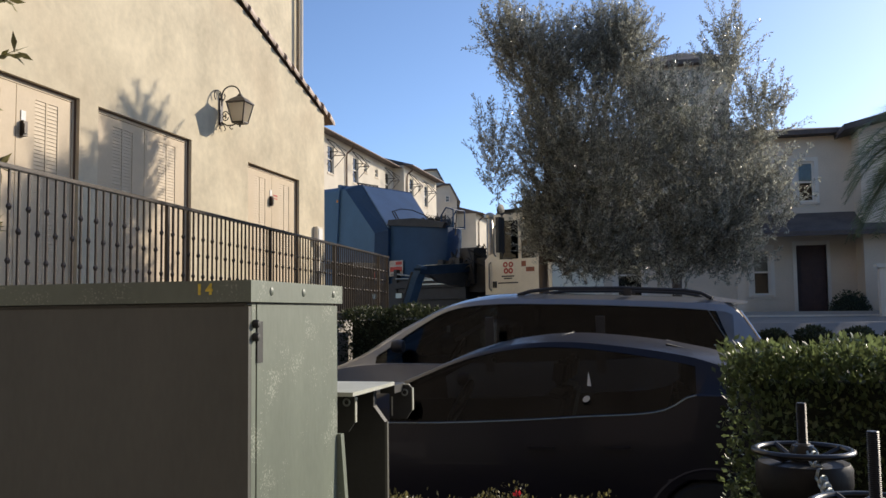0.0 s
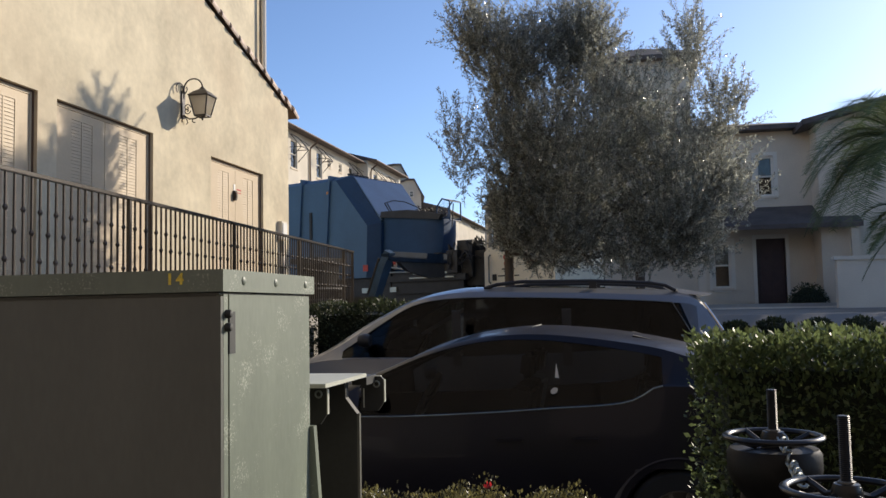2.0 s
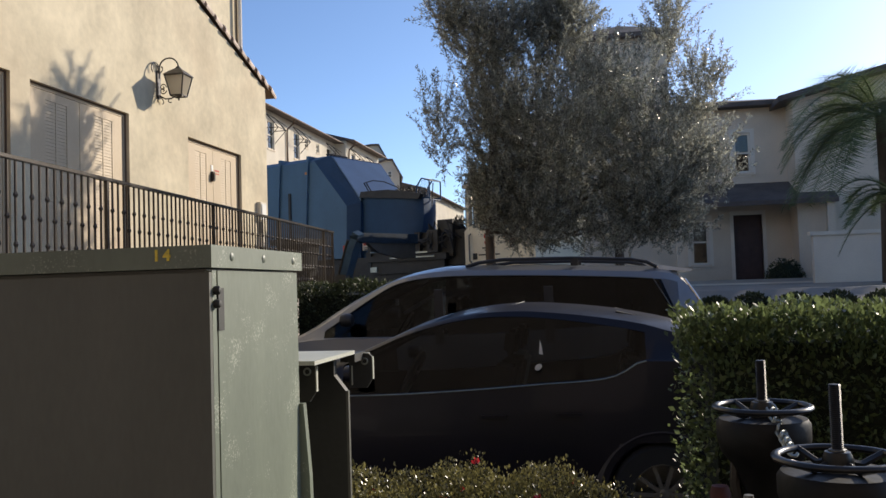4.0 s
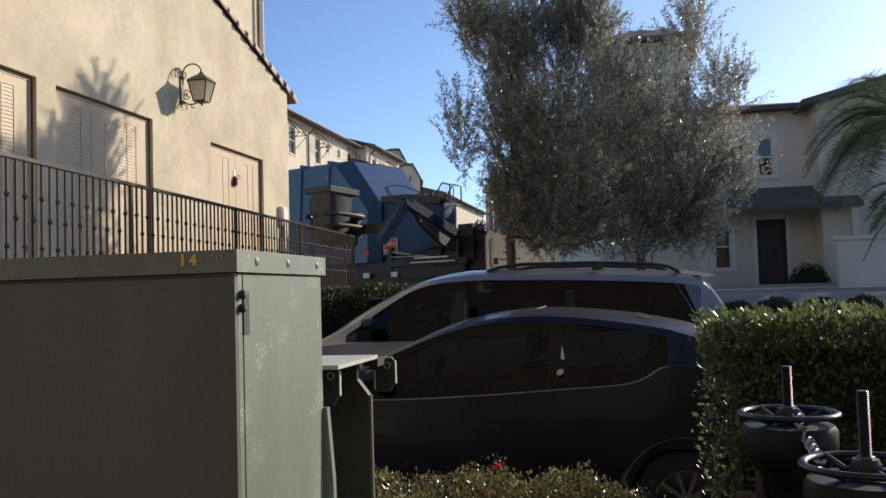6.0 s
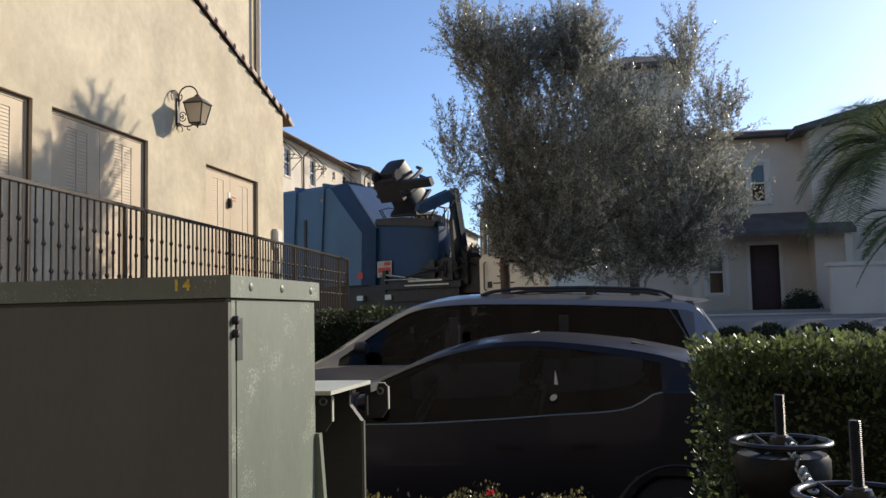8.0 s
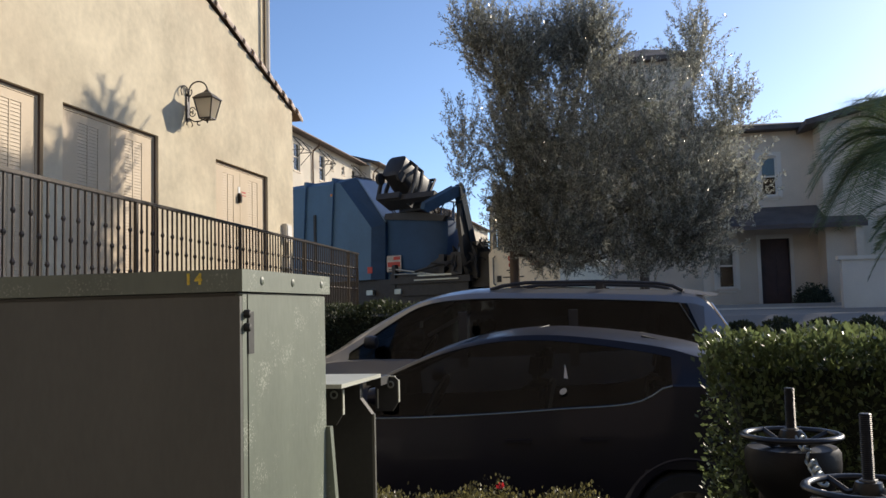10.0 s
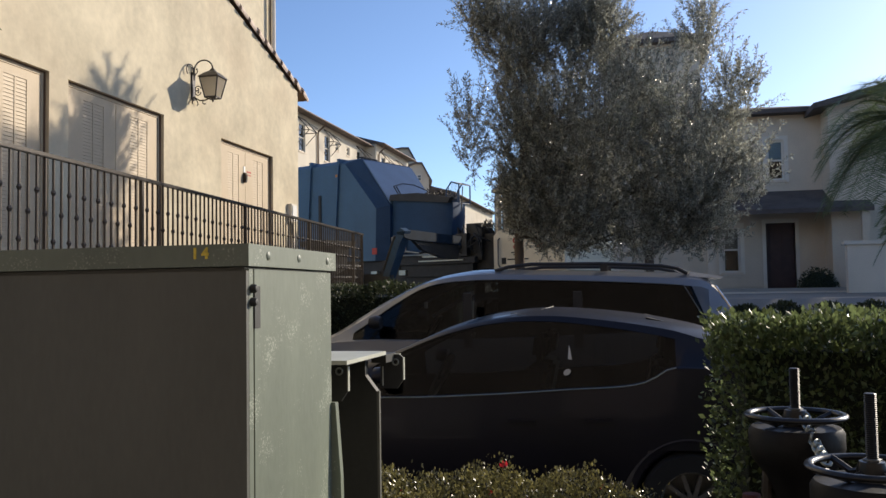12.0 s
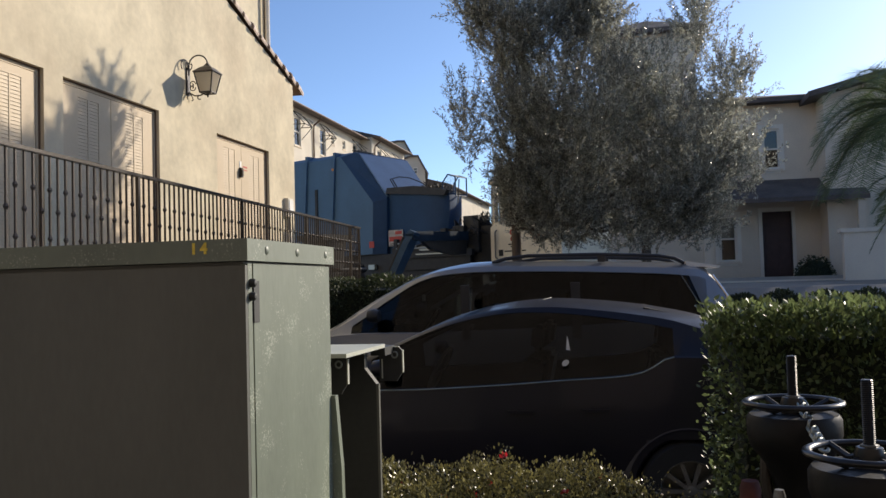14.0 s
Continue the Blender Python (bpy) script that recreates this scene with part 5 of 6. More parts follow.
    part("roof", bm, TILE_FAR, wing)
    bm = boxes((5.2, 12.0, 23.6, 23.85, STREET - 0.2, 2.56), (5.12, 12.1, 23.55, 23.9, 2.56, 2.66))
    tagged(mesh_ob("garden_wall", bm, STUCCO_WHITE, bevel=0.015), "pale stucco garden wall with cap", "wall", kind="structure")


DOOR_RED = material("red_brown_door", (0.06, 0.032, 0.028), 0.6, spread=0.15)


def row_houses():
    """Three-storey cream row houses along the far street, each with windows and iron awning frames."""
    turn = -0.45
    ang = radians(turn)
    start = Vector((-16.1, 39.0, 0))
    along = Vector((math.sin(-ang), math.cos(ang), 0))
    # from, to, eave height, how far the front stands out, middles of the wide and of the small windows, downpipe
    spans = [(-14.0, 12.0, 10.57, 0.0, (-9.0, -5.4, -1.8, 1.8, 5.4, 10.9), (6.95, 8.85), 3.85), (12.0, 19.6, 10.72, 0.7, (13.6, 17.0), (15.4,), 12.4), (28.5, 50.0, 9.50, 1.55, (31.0, 35.0, 39.0, 43.0, 47.0), (33.0, 41.0), 29.2)]
    for a, b, top, out, wide, small, pipe in spans:
        w, h = b - a, top - STREET
        house = empty("row_house")
        # local x runs away along the street, front looks to +x of the world
        p = start + along * a
        house.matrix_basis = pose(p.x + out, p.y, STREET, 0, 0, turn + 90)
        tagged(house, "sunlit cream stucco row house with tiled eaves", "house", group="row houses")
        holes = []
        for f in range(3):
            z = 0.9 + f * 3.2
            if z + 1.6 > h:
                continue
            holes += [(c - a - 0.42, c - a + 0.42, z, z + 1.45) for c in wide]
            holes += [(c - a - 0.25, c - a + 0.25, z + 0.85, z + 1.35) for c in small]
        part("wall", wall_with_holes(w, h, 0.25, holes), STUCCO_PALE, house)
        for x0, x1, z0, z1 in holes:
            pane_window(house, x1 - x0, z1 - z0, pose(x0, 0.1, z0), STUCCO_WHITE)
            if z0 > 6 and x1 - x0 > 0.7:
                awning_frame(house, pose((x0 + x1) / 2, 0, z1 + 0.12))
        bm = bmesh.new()
        prism(bm, [(-0.55, h - 0.02), (0.25, h + 0.20), (4, h + 1.25), (8, h), (8, h - 0.12), (0.25, h - 0.02), (-0.55, h - 0.08)], "x", -0.12, w + 0.12)
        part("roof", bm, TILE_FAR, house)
        part("end_wall", boxes((0.0, 0.25, 0.25, 8, 0, h)), STUCCO_PALE, house)
        part("end_wall", boxes((w - 0.25, w, 0.25, 8, 0, h)), STUCCO_PALE, house)
        bm = bmesh.new()
        tube(bm, [(pipe - a, -0.5, h - 0.12), (pipe - a, -0.42, h - 0.3), (pipe - a, -0.10, h - 0.55), (pipe - a, -0.07, h - 0.8), (pipe - a, -0.07, 0)], 0.05, 8)
        part("downpipe", bm, TRIM_BROWN, house, smooth=True)
        bm = bmesh.new()
        rod(bm, (-0.1, -0.57, h - 0.06), (w + 0.1, -0.57, h - 0.06), 0.045, seg=8)
        part("gutter", bm, TRIM_BROWN, house, "dark brown eaves gutter", smooth=True)
    # stepped gabled blocks closing the row, gables towards the court
    for gx, gy, ridge, w, run, fall in ((-17.15, 66.0, 12.8, 3.0, 0.62, 1.2), (-15.7, 64.4, 11.32, 1.6, 0.70, 1.35)):
        gable = empty("gable_house", gx, gy, STREET, 14.5)
        tagged(gable, "sunlit cream gabled house at the row's end", "house", group="row houses")
        top = ridge - STREET
        bm = bmesh.new()
        prism(bm, [(-w, 0), (run * 0.8, 0), (run * 0.8, top - fall * 0.8), (0, top), (-0.5, top), (-w, top - 0.4)], "y", 0, 7)
        part("wall", bm, STUCCO_PALE, gable)
        bm = bmesh.new()
        prism(bm, [(-w, top - 0.4), (-0.5, top), (0, top), (run, top - fall), (run + 0.12, top - fall + 0.04), (0.06, top + 0.13), (-0.5, top + 0.13), (-w, top - 0.27)], "y", -0.25, 7)
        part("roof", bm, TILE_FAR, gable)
        pane_window(gable, 0.35, 0.5, pose(-0.35, -0.06, top - 1.3), STUCCO_WHITE)


def awning_frame(parent, m):
    """Bare iron awning frame over a window."""
    bm = bmesh.new()
    w, d, h = 0.52, 0.60, 0.58
    for s in (-w, w):
        rod(bm, (s, 0, 0.1), (s, -d, -h), 0.022, seg=5)
        rod(bm, (s, 0, -h), (s, -d, -h), 0.022, seg=5)
        rod(bm, (s, 0, -1.2), (s, -d, -h), 0.018, seg=5)
    rod(bm, (-w, -d, -h), (w, -d, -h), 0.022, seg=5)
    rod(bm, (-w, 0, 0.1), (w, 0, 0.1), 0.022, seg=5)
    rod(bm, (-w * 0.7, 0, 0.12), (w * 1.2, -d, -h * 0.6), 0.016, seg=5)
    fr = part("awning_frame", bm, IRON, parent, "bare black iron awning frame")
    fr.matrix_basis = m


# ---- refuse truck ----
TX, TY, TRZ = -6.79, 21.05, -24.0
truck = empty("refuse_truck", TX, TY, STREET, TRZ)
tagged(truck, "blue side-loading refuse truck with cream cab", "truck")


def truck_body():
    W = 2.40
    c = 0.2
    # packer body: chamfered front corners, sloped front wall
    bm = bmesh.new()
    side = [(-5.2, 0.98), (-5.2, 3.50), (-0.50, 3.52), (0.55, 2.28), (0.50, 0.98)]
    face = [(-5.2, 0.98), (-5.2, 3.62), (-0.12, 3.63), (0.84, 2.36), (0.80, 0.98)]
    loops = [[bm.verts.new((x, y, z)) for x, z in rows] for y, rows in ((0, side), (c, face), (W - c, face), (W, side))]
    for a, b in zip(loops, loops[1:]):
        for i in range(5):
            bm.faces.new((a[i], a[(i + 1) % 5], b[(i + 1) % 5], b[i]))
    # front faces take the darker blue, which carries their shade
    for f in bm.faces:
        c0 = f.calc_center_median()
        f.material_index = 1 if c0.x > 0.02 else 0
    bm.faces.new(loops[0])
    bm.faces.new(loops[-1][::-1])
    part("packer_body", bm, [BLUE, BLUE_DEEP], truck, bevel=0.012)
    for x in (-3.5, -1.72, -0.72):
        bm = bmesh.new()
        prism(bm, [(x - 0.2, 1.0), (x - 0.12, 1.0), (x + 0.06, 3.5), (x - 0.02, 3.5)], "y", -0.06, 0.02)
        box(bm, x - 0.02, x + 0.06, -0.03, W * 0.5, 3.5, 3.655)
        part("rib", bm, BLUE, truck, bevel=0.012)
    bm = boxes((-1.42, -1.34, -0.03, 0.0, 1.2, 2.75))
    part("side_slot", bm, BLACK, truck, bevel=0.01)
    bm = bmesh.new()
    m = pose(0.37, W / 2, 2.99, 0, 52.9, 0)
    box(bm, -0.74, 0.74, -0.98, 0.98, 0.0, 0.03, m)
    part("front_slope_plate", bm, BLUE_LIGHT, truck, "shiny pale blue sloping plate, sky sheen in its colour", bevel=0.008)
    part("marker_light", boxes((-0.76, -0.70, -0.075, -0.06, 3.18, 3.24)), ORANGE, truck, "orange marker light")
    bm = boxes((-0.36, -0.32, 0.30, 1.10, 3.69, 3.72))
    for k in range(6):
        box(bm, -0.355, -0.325, 0.32 + k * 0.15, 0.35 + k * 0.15, 3.62, 3.69)
    part("roof_rail", bm, BLACK, truck, "low black rail on the roof edge")
    # hopper: round-nosed tub, open above, narrower below
    bm = bmesh.new()
    plan = [(0.78, 0.30), (1.5, 0.26), (2.15, 0.27), (2.46, 0.31), (2.60, 0.42), (2.61, 0.62), (2.52, 0.92), (2.34, 1.28), (2.12, 1.62), (1.80, 1.90), (1.5, 2.08), (0.78, 2.12)]
    rings = []
    for k, (zk, sk) in enumerate(((0.98, 0.86), (1.2, 0.93), (1.7, 0.98), (2.2, 1.0), (2.52, 1.0), (2.50, 0.97), (1.6, 0.95))):
        rings.append([bm.verts.new((0.78 + (x - 0.78) * sk, 1.2 + (y - 1.2) * (0.9 + 0.1 * sk), zk - (0.10 * (x - 0.78) if zk > 2.1 else 0))) for x, y in plan])
    for a, b in zip(rings, rings[1:]):
        for q in range(len(plan) - 1):
            bm.faces.new((a[q], a[q + 1], b[q + 1], b[q]))
    bm.faces.new(rings[0])
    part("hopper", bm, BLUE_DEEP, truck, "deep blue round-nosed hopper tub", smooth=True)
    # black block in place of the shadow between packer and hopper
    part("gap_shadow", boxes((0.70, 0.80, 0.22, 0.5, 1.0, 2.4)), BLACK, truck)
    bm = bmesh.new()
    prism(bm, [(0.80, 2.48), (2.6, 2.30), (2.68, 2.42), (2.3, 2.50), (1.7, 2.60), (0.84, 2.62)], "y", 0.20, 0.36)
    part("hopper_rim", bm, BLACK, truck, "grimy black hopper rim", bevel=0.01)
    rng = random.Random(4)
    bm = bmesh.new()
    for _ in range(40):
        p = (rng.uniform(1.2, 1.95), rng.uniform(0.4, 1.5), 2.36 + rng.uniform(0, 0.12))
        box(bm, -0.1, 0.1, -0.09, 0.09, -0.03, 0.04, pose(*p, rng.uniform(0, 90), rng.uniform(0, 90), rng.uniform(0, 90)))
    part("refuse_fill", bm, RUBBER, truck, "dark refuse in the hopper")["kind"] = "stuff"
    spots = []
    for _ in range(3800):
        x, y = rng.uniform(1.2, 2.42), rng.uniform(0.36, 1.9)
        if x > 2.5 - 0.5 * (y - 0.36):
            continue
        rise = 0.34 * max(0.25, 1 - abs(x - 1.95) * 1.5)
        spots.append(((x, y, 2.34 + rng.random() * rise), (rng.gauss(0, 0.6), rng.gauss(0, 0.6), 0.5)))
    leaves("trimmings", spots, CLIPPINGS, truck, 0.11, 0.22, "heap of dark dry garden trimmings", rng)["kind"] = "stuff"
    bm = bmesh.new()
    for a, b in (((2.46, 2.30), (2.47, 2.62)), ((2.47, 2.62), (2.62, 2.80)), ((2.62, 2.80), (2.84, 2.73)), ((2.84, 2.73), (2.84, 2.28)), ((2.46, 2.34), (2.84, 2.32))):
        for y in (0.34, 0.8):
            rod(bm, (a[0], y, a[1]), (b[0], y, b[1]), 0.018, seg=6)
    for q in range(9):
        x = 2.50 + q * 0.04
        rod(bm, (x, 0.34, 2.34), (x, 0.34, 2.40 + min(0.36, (q + 1) * 0.09)), 0.004, seg=4)
    for x, z in ((2.62, 2.80), (2.84, 2.73), (2.84, 2.28)):
        rod(bm, (x, 0.34, z), (x, 0.8, z), 0.014, seg=6)
    part("guard_cage", bm, BLUE_DEEP, truck, "thin steel guard cage")
    bm = bmesh.new()
    rod(bm, (2.90, 0.34, 2.1), (2.95, 0.34, 2.66), 0.014, seg=6)
    part("cage_post", bm, BLACK, truck)
    bm = bmesh.new()
    for y in (0.42, 0.52):
        rod(bm, (1.02, y, 2.50), (0.78, y, 2.86), 0.016, seg=6)
    tube(bm, [(0.78, 0.42, 2.86), (0.76, 0.8, 2.96), (0.80, 1.2, 2.96), (0.92, 1.6, 2.84), (1.08, 1.8, 2.60)], 0.014, 6)
    part("prop_frame", bm, BLACK, truck)
    # chassis
    part("chassis_rail", boxes((-5.0, 5.2, 0.55, 0.75, 0.62, 0.92)), BLACK, truck, bevel=0.01)
    part("chassis_rail", boxes((-5.0, 5.2, 1.65, 1.85, 0.62, 0.92)), BLACK, truck, bevel=0.01)
    part("underbody_box", boxes((-1.7, 3.4, 0.12, 0.55, 0.12, 0.97), (3.3, 4.0, 0.2, 2.2, 0.7, 1.5)), BLACK, truck, bevel=0.02)
    part("arm_slide", boxes((1.15, 3.5, -0.02, 0.35, 0.84, 0.98), (1.3, 3.4, 0.05, 0.3, 0.55, 0.84)), BLACK, truck, "greasy black arm slide", bevel=0.012)
    bm = boxes((1.0, 3.25, 0.16, 0.30, 0.96, 1.10), (1.1, 1.2, 0.1, 0.26, 0.6, 1.32), (2.55, 2.7, 0.08, 0.24, 0.96, 1.5), (3.0, 3.3, -0.05, 0.26, 1.0, 1.52))
    prism(bm, [(1.2, 1.0), (3.2, 1.0), (3.2, 1.52), (2.5, 1.46), (1.9, 1.12)], "y", 0.20, 0.25)
    part("slide_housing", bm, BLACK, truck, "grimy black slide housing", bevel=0.012)
    for a, b, r in (((1.3, 0.02, 1.20), (2.5, 0.04, 1.02), 0.022), ((1.9, 0.0, 1.12), (3.0, 0.03, 1.34), 0.03), ((2.4, -0.02, 1.30), (3.35, 0.0, 1.22), 0.025), ((1.25, 0.02, 1.08), (2.2, 0.0, 1.06), 0.018)):
        bm = bmesh.new()
        rod(bm, a, b, r, seg=8)
        part("hydraulic_rod", bm, STEEL if r < 0.024 else BLACK, truck, smooth=True)
    part("arm_tower", boxes((3.2, 3.62, 0.1, 0.6, 0.9, 1.75)), BLACK, truck, bevel=0.03)
    rng = random.Random(9)
    for k in range(9):
        bm = bmesh.new()
        x, z = 2.9 + 0.1 * k, 1.0 + rng.uniform(0, 0.3)
        tube(bm, [(x, 0.0, z), (x + rng.uniform(-.2, .2), -0.1, z + rng.uniform(0, .4)), (x + rng.uniform(-.3, .3), 0.0, z + rng.uniform(.2, .7)), (x + 0.1, 0.2, z + 0.3)], 0.022, 6)
        part("hydraulic_hose", bm, RUBBER, truck, smooth=True)
    part("step_bar", boxes((2.0, 3.3, -0.04, 0.10, 1.0, 1.04), (1.9, 3.2, -0.06, 0.0, 0.9, 0.93)), STEEL, truck, "bright worn steel bar", bevel=0.006)
    label = part("safety_label", boxes((0.84, 1.30, 0.225, 0.232, 1.16, 1.56)), LABEL, truck, "white and red safety label")
    part("label_red", boxes((0.87, 1.27, 0.220, 0.225, 1.28, 1.40), (1.06, 1.27, 0.220, 0.225, 1.45, 1.53)), RED, label)
    part("label_print", boxes((0.90, 1.24, 0.220, 0.225, 1.21, 1.23), (0.90, 1.20, 0.220, 0.225, 1.17, 1.185)), BLACK, label)
    part("body_label", boxes((0.40, 0.56, -0.006, 0.0, 1.14, 1.30)), RED, truck, "small red warning label")
    for x in (0.45, 1.35):
        part("reflector", boxes((x - 0.1, x + 0.1, 0.0, 0.1, 0.60, 0.72)), STEEL, truck, bevel=0.005)
    # stack and air cleaner behind the cab
    bm = bmesh.new()
    lathe(bm, [(0.085, 1.2), (0.085, 2.30), (0.07, 2.32), (0.07, 2.42), (0.15, 2.44), (0.15, 2.50), (0.06, 2.56), (0.01, 2.57)], 16, pose(3.92, 0.35, 0))
    part("exhaust_pipe", bm, CHROME_DULL, truck, "dull steel upright exhaust with cap", smooth=True)
    bm = bmesh.new()
    lathe(bm, [(0.16, 1.2), (0.16, 2.42), (0.10, 2.5), (0.01, 2.51)], 16, pose(3.74, 1.25, 0))
    part("air_cleaner", bm, BLACK, truck, smooth=True)
    for k in range(7):
        bm = bmesh.new()
        y = 0.25 + 0.07 * k
        tube(bm, [(3.45, y, 1.3), (3.6, y - 0.05, 1.75 + 0.05 * (k % 3)), (3.75, y + 0.06, 1.5), (3.9, y, 1.25)], 0.02, 6)
        part("hose", bm, RUBBER, truck, smooth=True)


CLIPPINGS = leafy("dry_clippings", (0.05, 0.042, 0.03), 0.6, 0.25, 0.6)
LABEL = material("grimy_label", (0.42, 0.40, 0.37), 0.6, spread=0.3, scale=9, fine=40)
ORANGE = material("orange_lens", (0.6, 0.2, 0.03), 0.4, spread=0.1)
CHROME_DULL = material("dull_steel", (0.42, 0.38, 0.32), 0.35, metal=0.9, spread=0.2, fine=40, bump=0.1)


def truck_cab():
    W = 2.36
    cab = new("cab")
    cab.parent = truck
    bm = bmesh.new()
    prof = [(4.0, 0.62), (4.0, 1.42), (4.10, 1.52), (4.26, 1.58), (4.26, 2.42), (4.36, 2.56), (5.35, 2.58), (5.55, 2.48), (5.78, 1.45), (5.80, 0.62)]
    lo = [bm.verts.new((x, 0.06, z)) for x, z in prof]
    hi = [bm.verts.new((x, W, z)) for x, z in prof]
    n = len(prof)
    for i in range(n):
        if i == 7:
            continue
        bm.faces.new((lo[i], lo[(i + 1) % n], hi[(i + 1) % n], hi[i]))
    part("shell", bm, CREAM, cab)
    for y0, y1 in ((0.02, 0.06), (W, W + 0.04)):
        holes = [(4.40, 4.92, 1.42, 2.30), (5.0, 5.36, 1.42, 2.30)]
        bm = bmesh.new()
        xs, zs = [4.26, 4.40, 4.92, 5.0, 5.36, 5.52], [0.62, 1.42, 2.30, 2.46]
        for i in range(5):
            for j in range(3):
                if j == 1 and i in (1, 3):
                    continue
                box(bm, xs[i], xs[i + 1], y0, y1, zs[j], zs[j + 1])
        prism(bm, [(5.52, 0.62), (5.80, 0.62), (5.78, 1.42), (5.52, 2.46)], "y", y0, y1)
        prism(bm, [(4.0, 0.62), (4.26, 0.62), (4.26, 1.58), (4.10, 1.52), (4.0, 1.42)], "y", y0, y1)
        bmesh.ops.remove_doubles(bm, verts=bm.verts[:], dist=0.0005)
        door = part("cab_side", bm, CREAM, cab)
        for a, b, c, d in holes:
            part("cab_window", boxes((a, b, y0 + 0.012, y0 + 0.02, c, d)), CAR_GLASS, door, "dark cab window")
    part("windscreen", boxes((5.62, 5.64, 0.2, W - 0.16, 1.5, 2.4)), CAR_GLASS, cab)
    part("cab_seat", boxes((4.3, 4.8, 0.3, 0.9, 0.9, 1.7), (4.3, 4.8, 1.5, 2.1, 0.9, 1.7)), INTERIOR, cab, bevel=0.04)
    bm = bmesh.new()
    tube(bm, [(4.16, 0.02, 0.72), (4.16, -0.05, 0.76), (4.16, -0.05, 1.32), (4.16, 0.02, 1.36)], 0.018, 6)
    tube(bm, [(4.30, 0.02, 1.50), (4.30, -0.05, 1.54), (4.30, -0.05, 2.14), (4.30, 0.02, 2.20)], 0.018, 6)
    part("grab_rail", bm, GALV, cab, smooth=True)
    part("door_latch", boxes((4.22, 4.32, -0.005, 0.02, 0.78, 0.92)), BLACK, cab, bevel=0.006)
    # round emblem as plain red shapes, writing as bars
    bm = bmesh.new()
    for dx, dz in ((-0.1, 0.1), (0.1, 0.1), (-0.08, -0.09), (0.09, -0.09)):
        torus(bm, 0.045, 0.02, pose(4.64 + dx * 0.75, 0.016, 1.22 + dz * 0.75, 90, 0, 0), 14, 5, 0.15)
    part("emblem", bm, RED, cab, "red emblem of four rings")
    for x0, x1, z in ((4.46, 4.80, 1.03), (4.52, 4.74, 0.98), (4.36, 4.90, 0.88)):
        part("print_bar", boxes((x0, x1, 0.014, 0.02, z - 0.014, z + 0.014)), BLACK, cab)
    part("red_sticker", boxes((5.12, 5.34, 0.014, 0.02, 1.12, 1.22), (5.0, 5.12, 0.014, 0.02, 1.24, 1.36)), RED_BROWN, cab)
    # mirrors on a frame
    bm = bmesh.new()
    tube(bm, [(4.75, 0.0, 1.42), (4.68, -0.26, 1.42), (4.68, -0.26, 2.44), (4.75, 0.0, 2.44)], 0.018, 6)
    part("mirror_frame", bm, BLACK, cab, smooth=True)
    part("side_mirror", boxes((4.60, 4.68, -0.40, -0.16, 1.55, 2.35)), BLACK, cab, "tall black side mirror", bevel=0.02)
    bm = bmesh.new()
    lathe(bm, [(0.01, -0.06), (0.09, -0.04), (0.13, 0.03), (0.01, 0.05)], 14, pose(4.64, -0.26, 2.52, 0, 90, 0))
    part("spot_mirror", bm, BLACK, cab, smooth=True)
    part("sun_visor", boxes((5.5, 5.85, 0.1, W - 0.05, 2.44, 2.5)), BLACK, cab, bevel=0.02)


RED_BROWN = material("faded_red_print", (0.30, 0.10, 0.05), 0.6, spread=0.15)
truck_wheels = []


def truck_wheel(x, y, r=0.52, width=0.30):
    bm = bmesh.new()
    lathe(bm, [(r * 0.55, -width / 2), (r * 0.92, -width / 2), (r, -width / 2 + 0.05), (r, width / 2 - 0.05), (r * 0.92, width / 2), (r * 0.55, width / 2)], 32, pose(0, 0, 0, 90, 0, 0), False)
    w = part("wheel", bm, RUBBER, truck, "large black truck tyre", smooth=True)
    bm = bmesh.new()
    lathe(bm, [(r * 0.56, -0.1), (r * 0.56, 0.1), (r * 0.5, 0.1), (r * 0.42, 0.02), (0.14, 0.0), (0.12, 0.08), (0.01, 0.08)], 24, pose(0, 0, 0, 90, 0, 0))
    part("rim", bm, GALV, w, smooth=True)
    w.matrix_basis = pose(x, y, r)
    truck_wheels.append((w, x, y, r))


# arm and claw, and the bin that they lift
arm_parts = {}


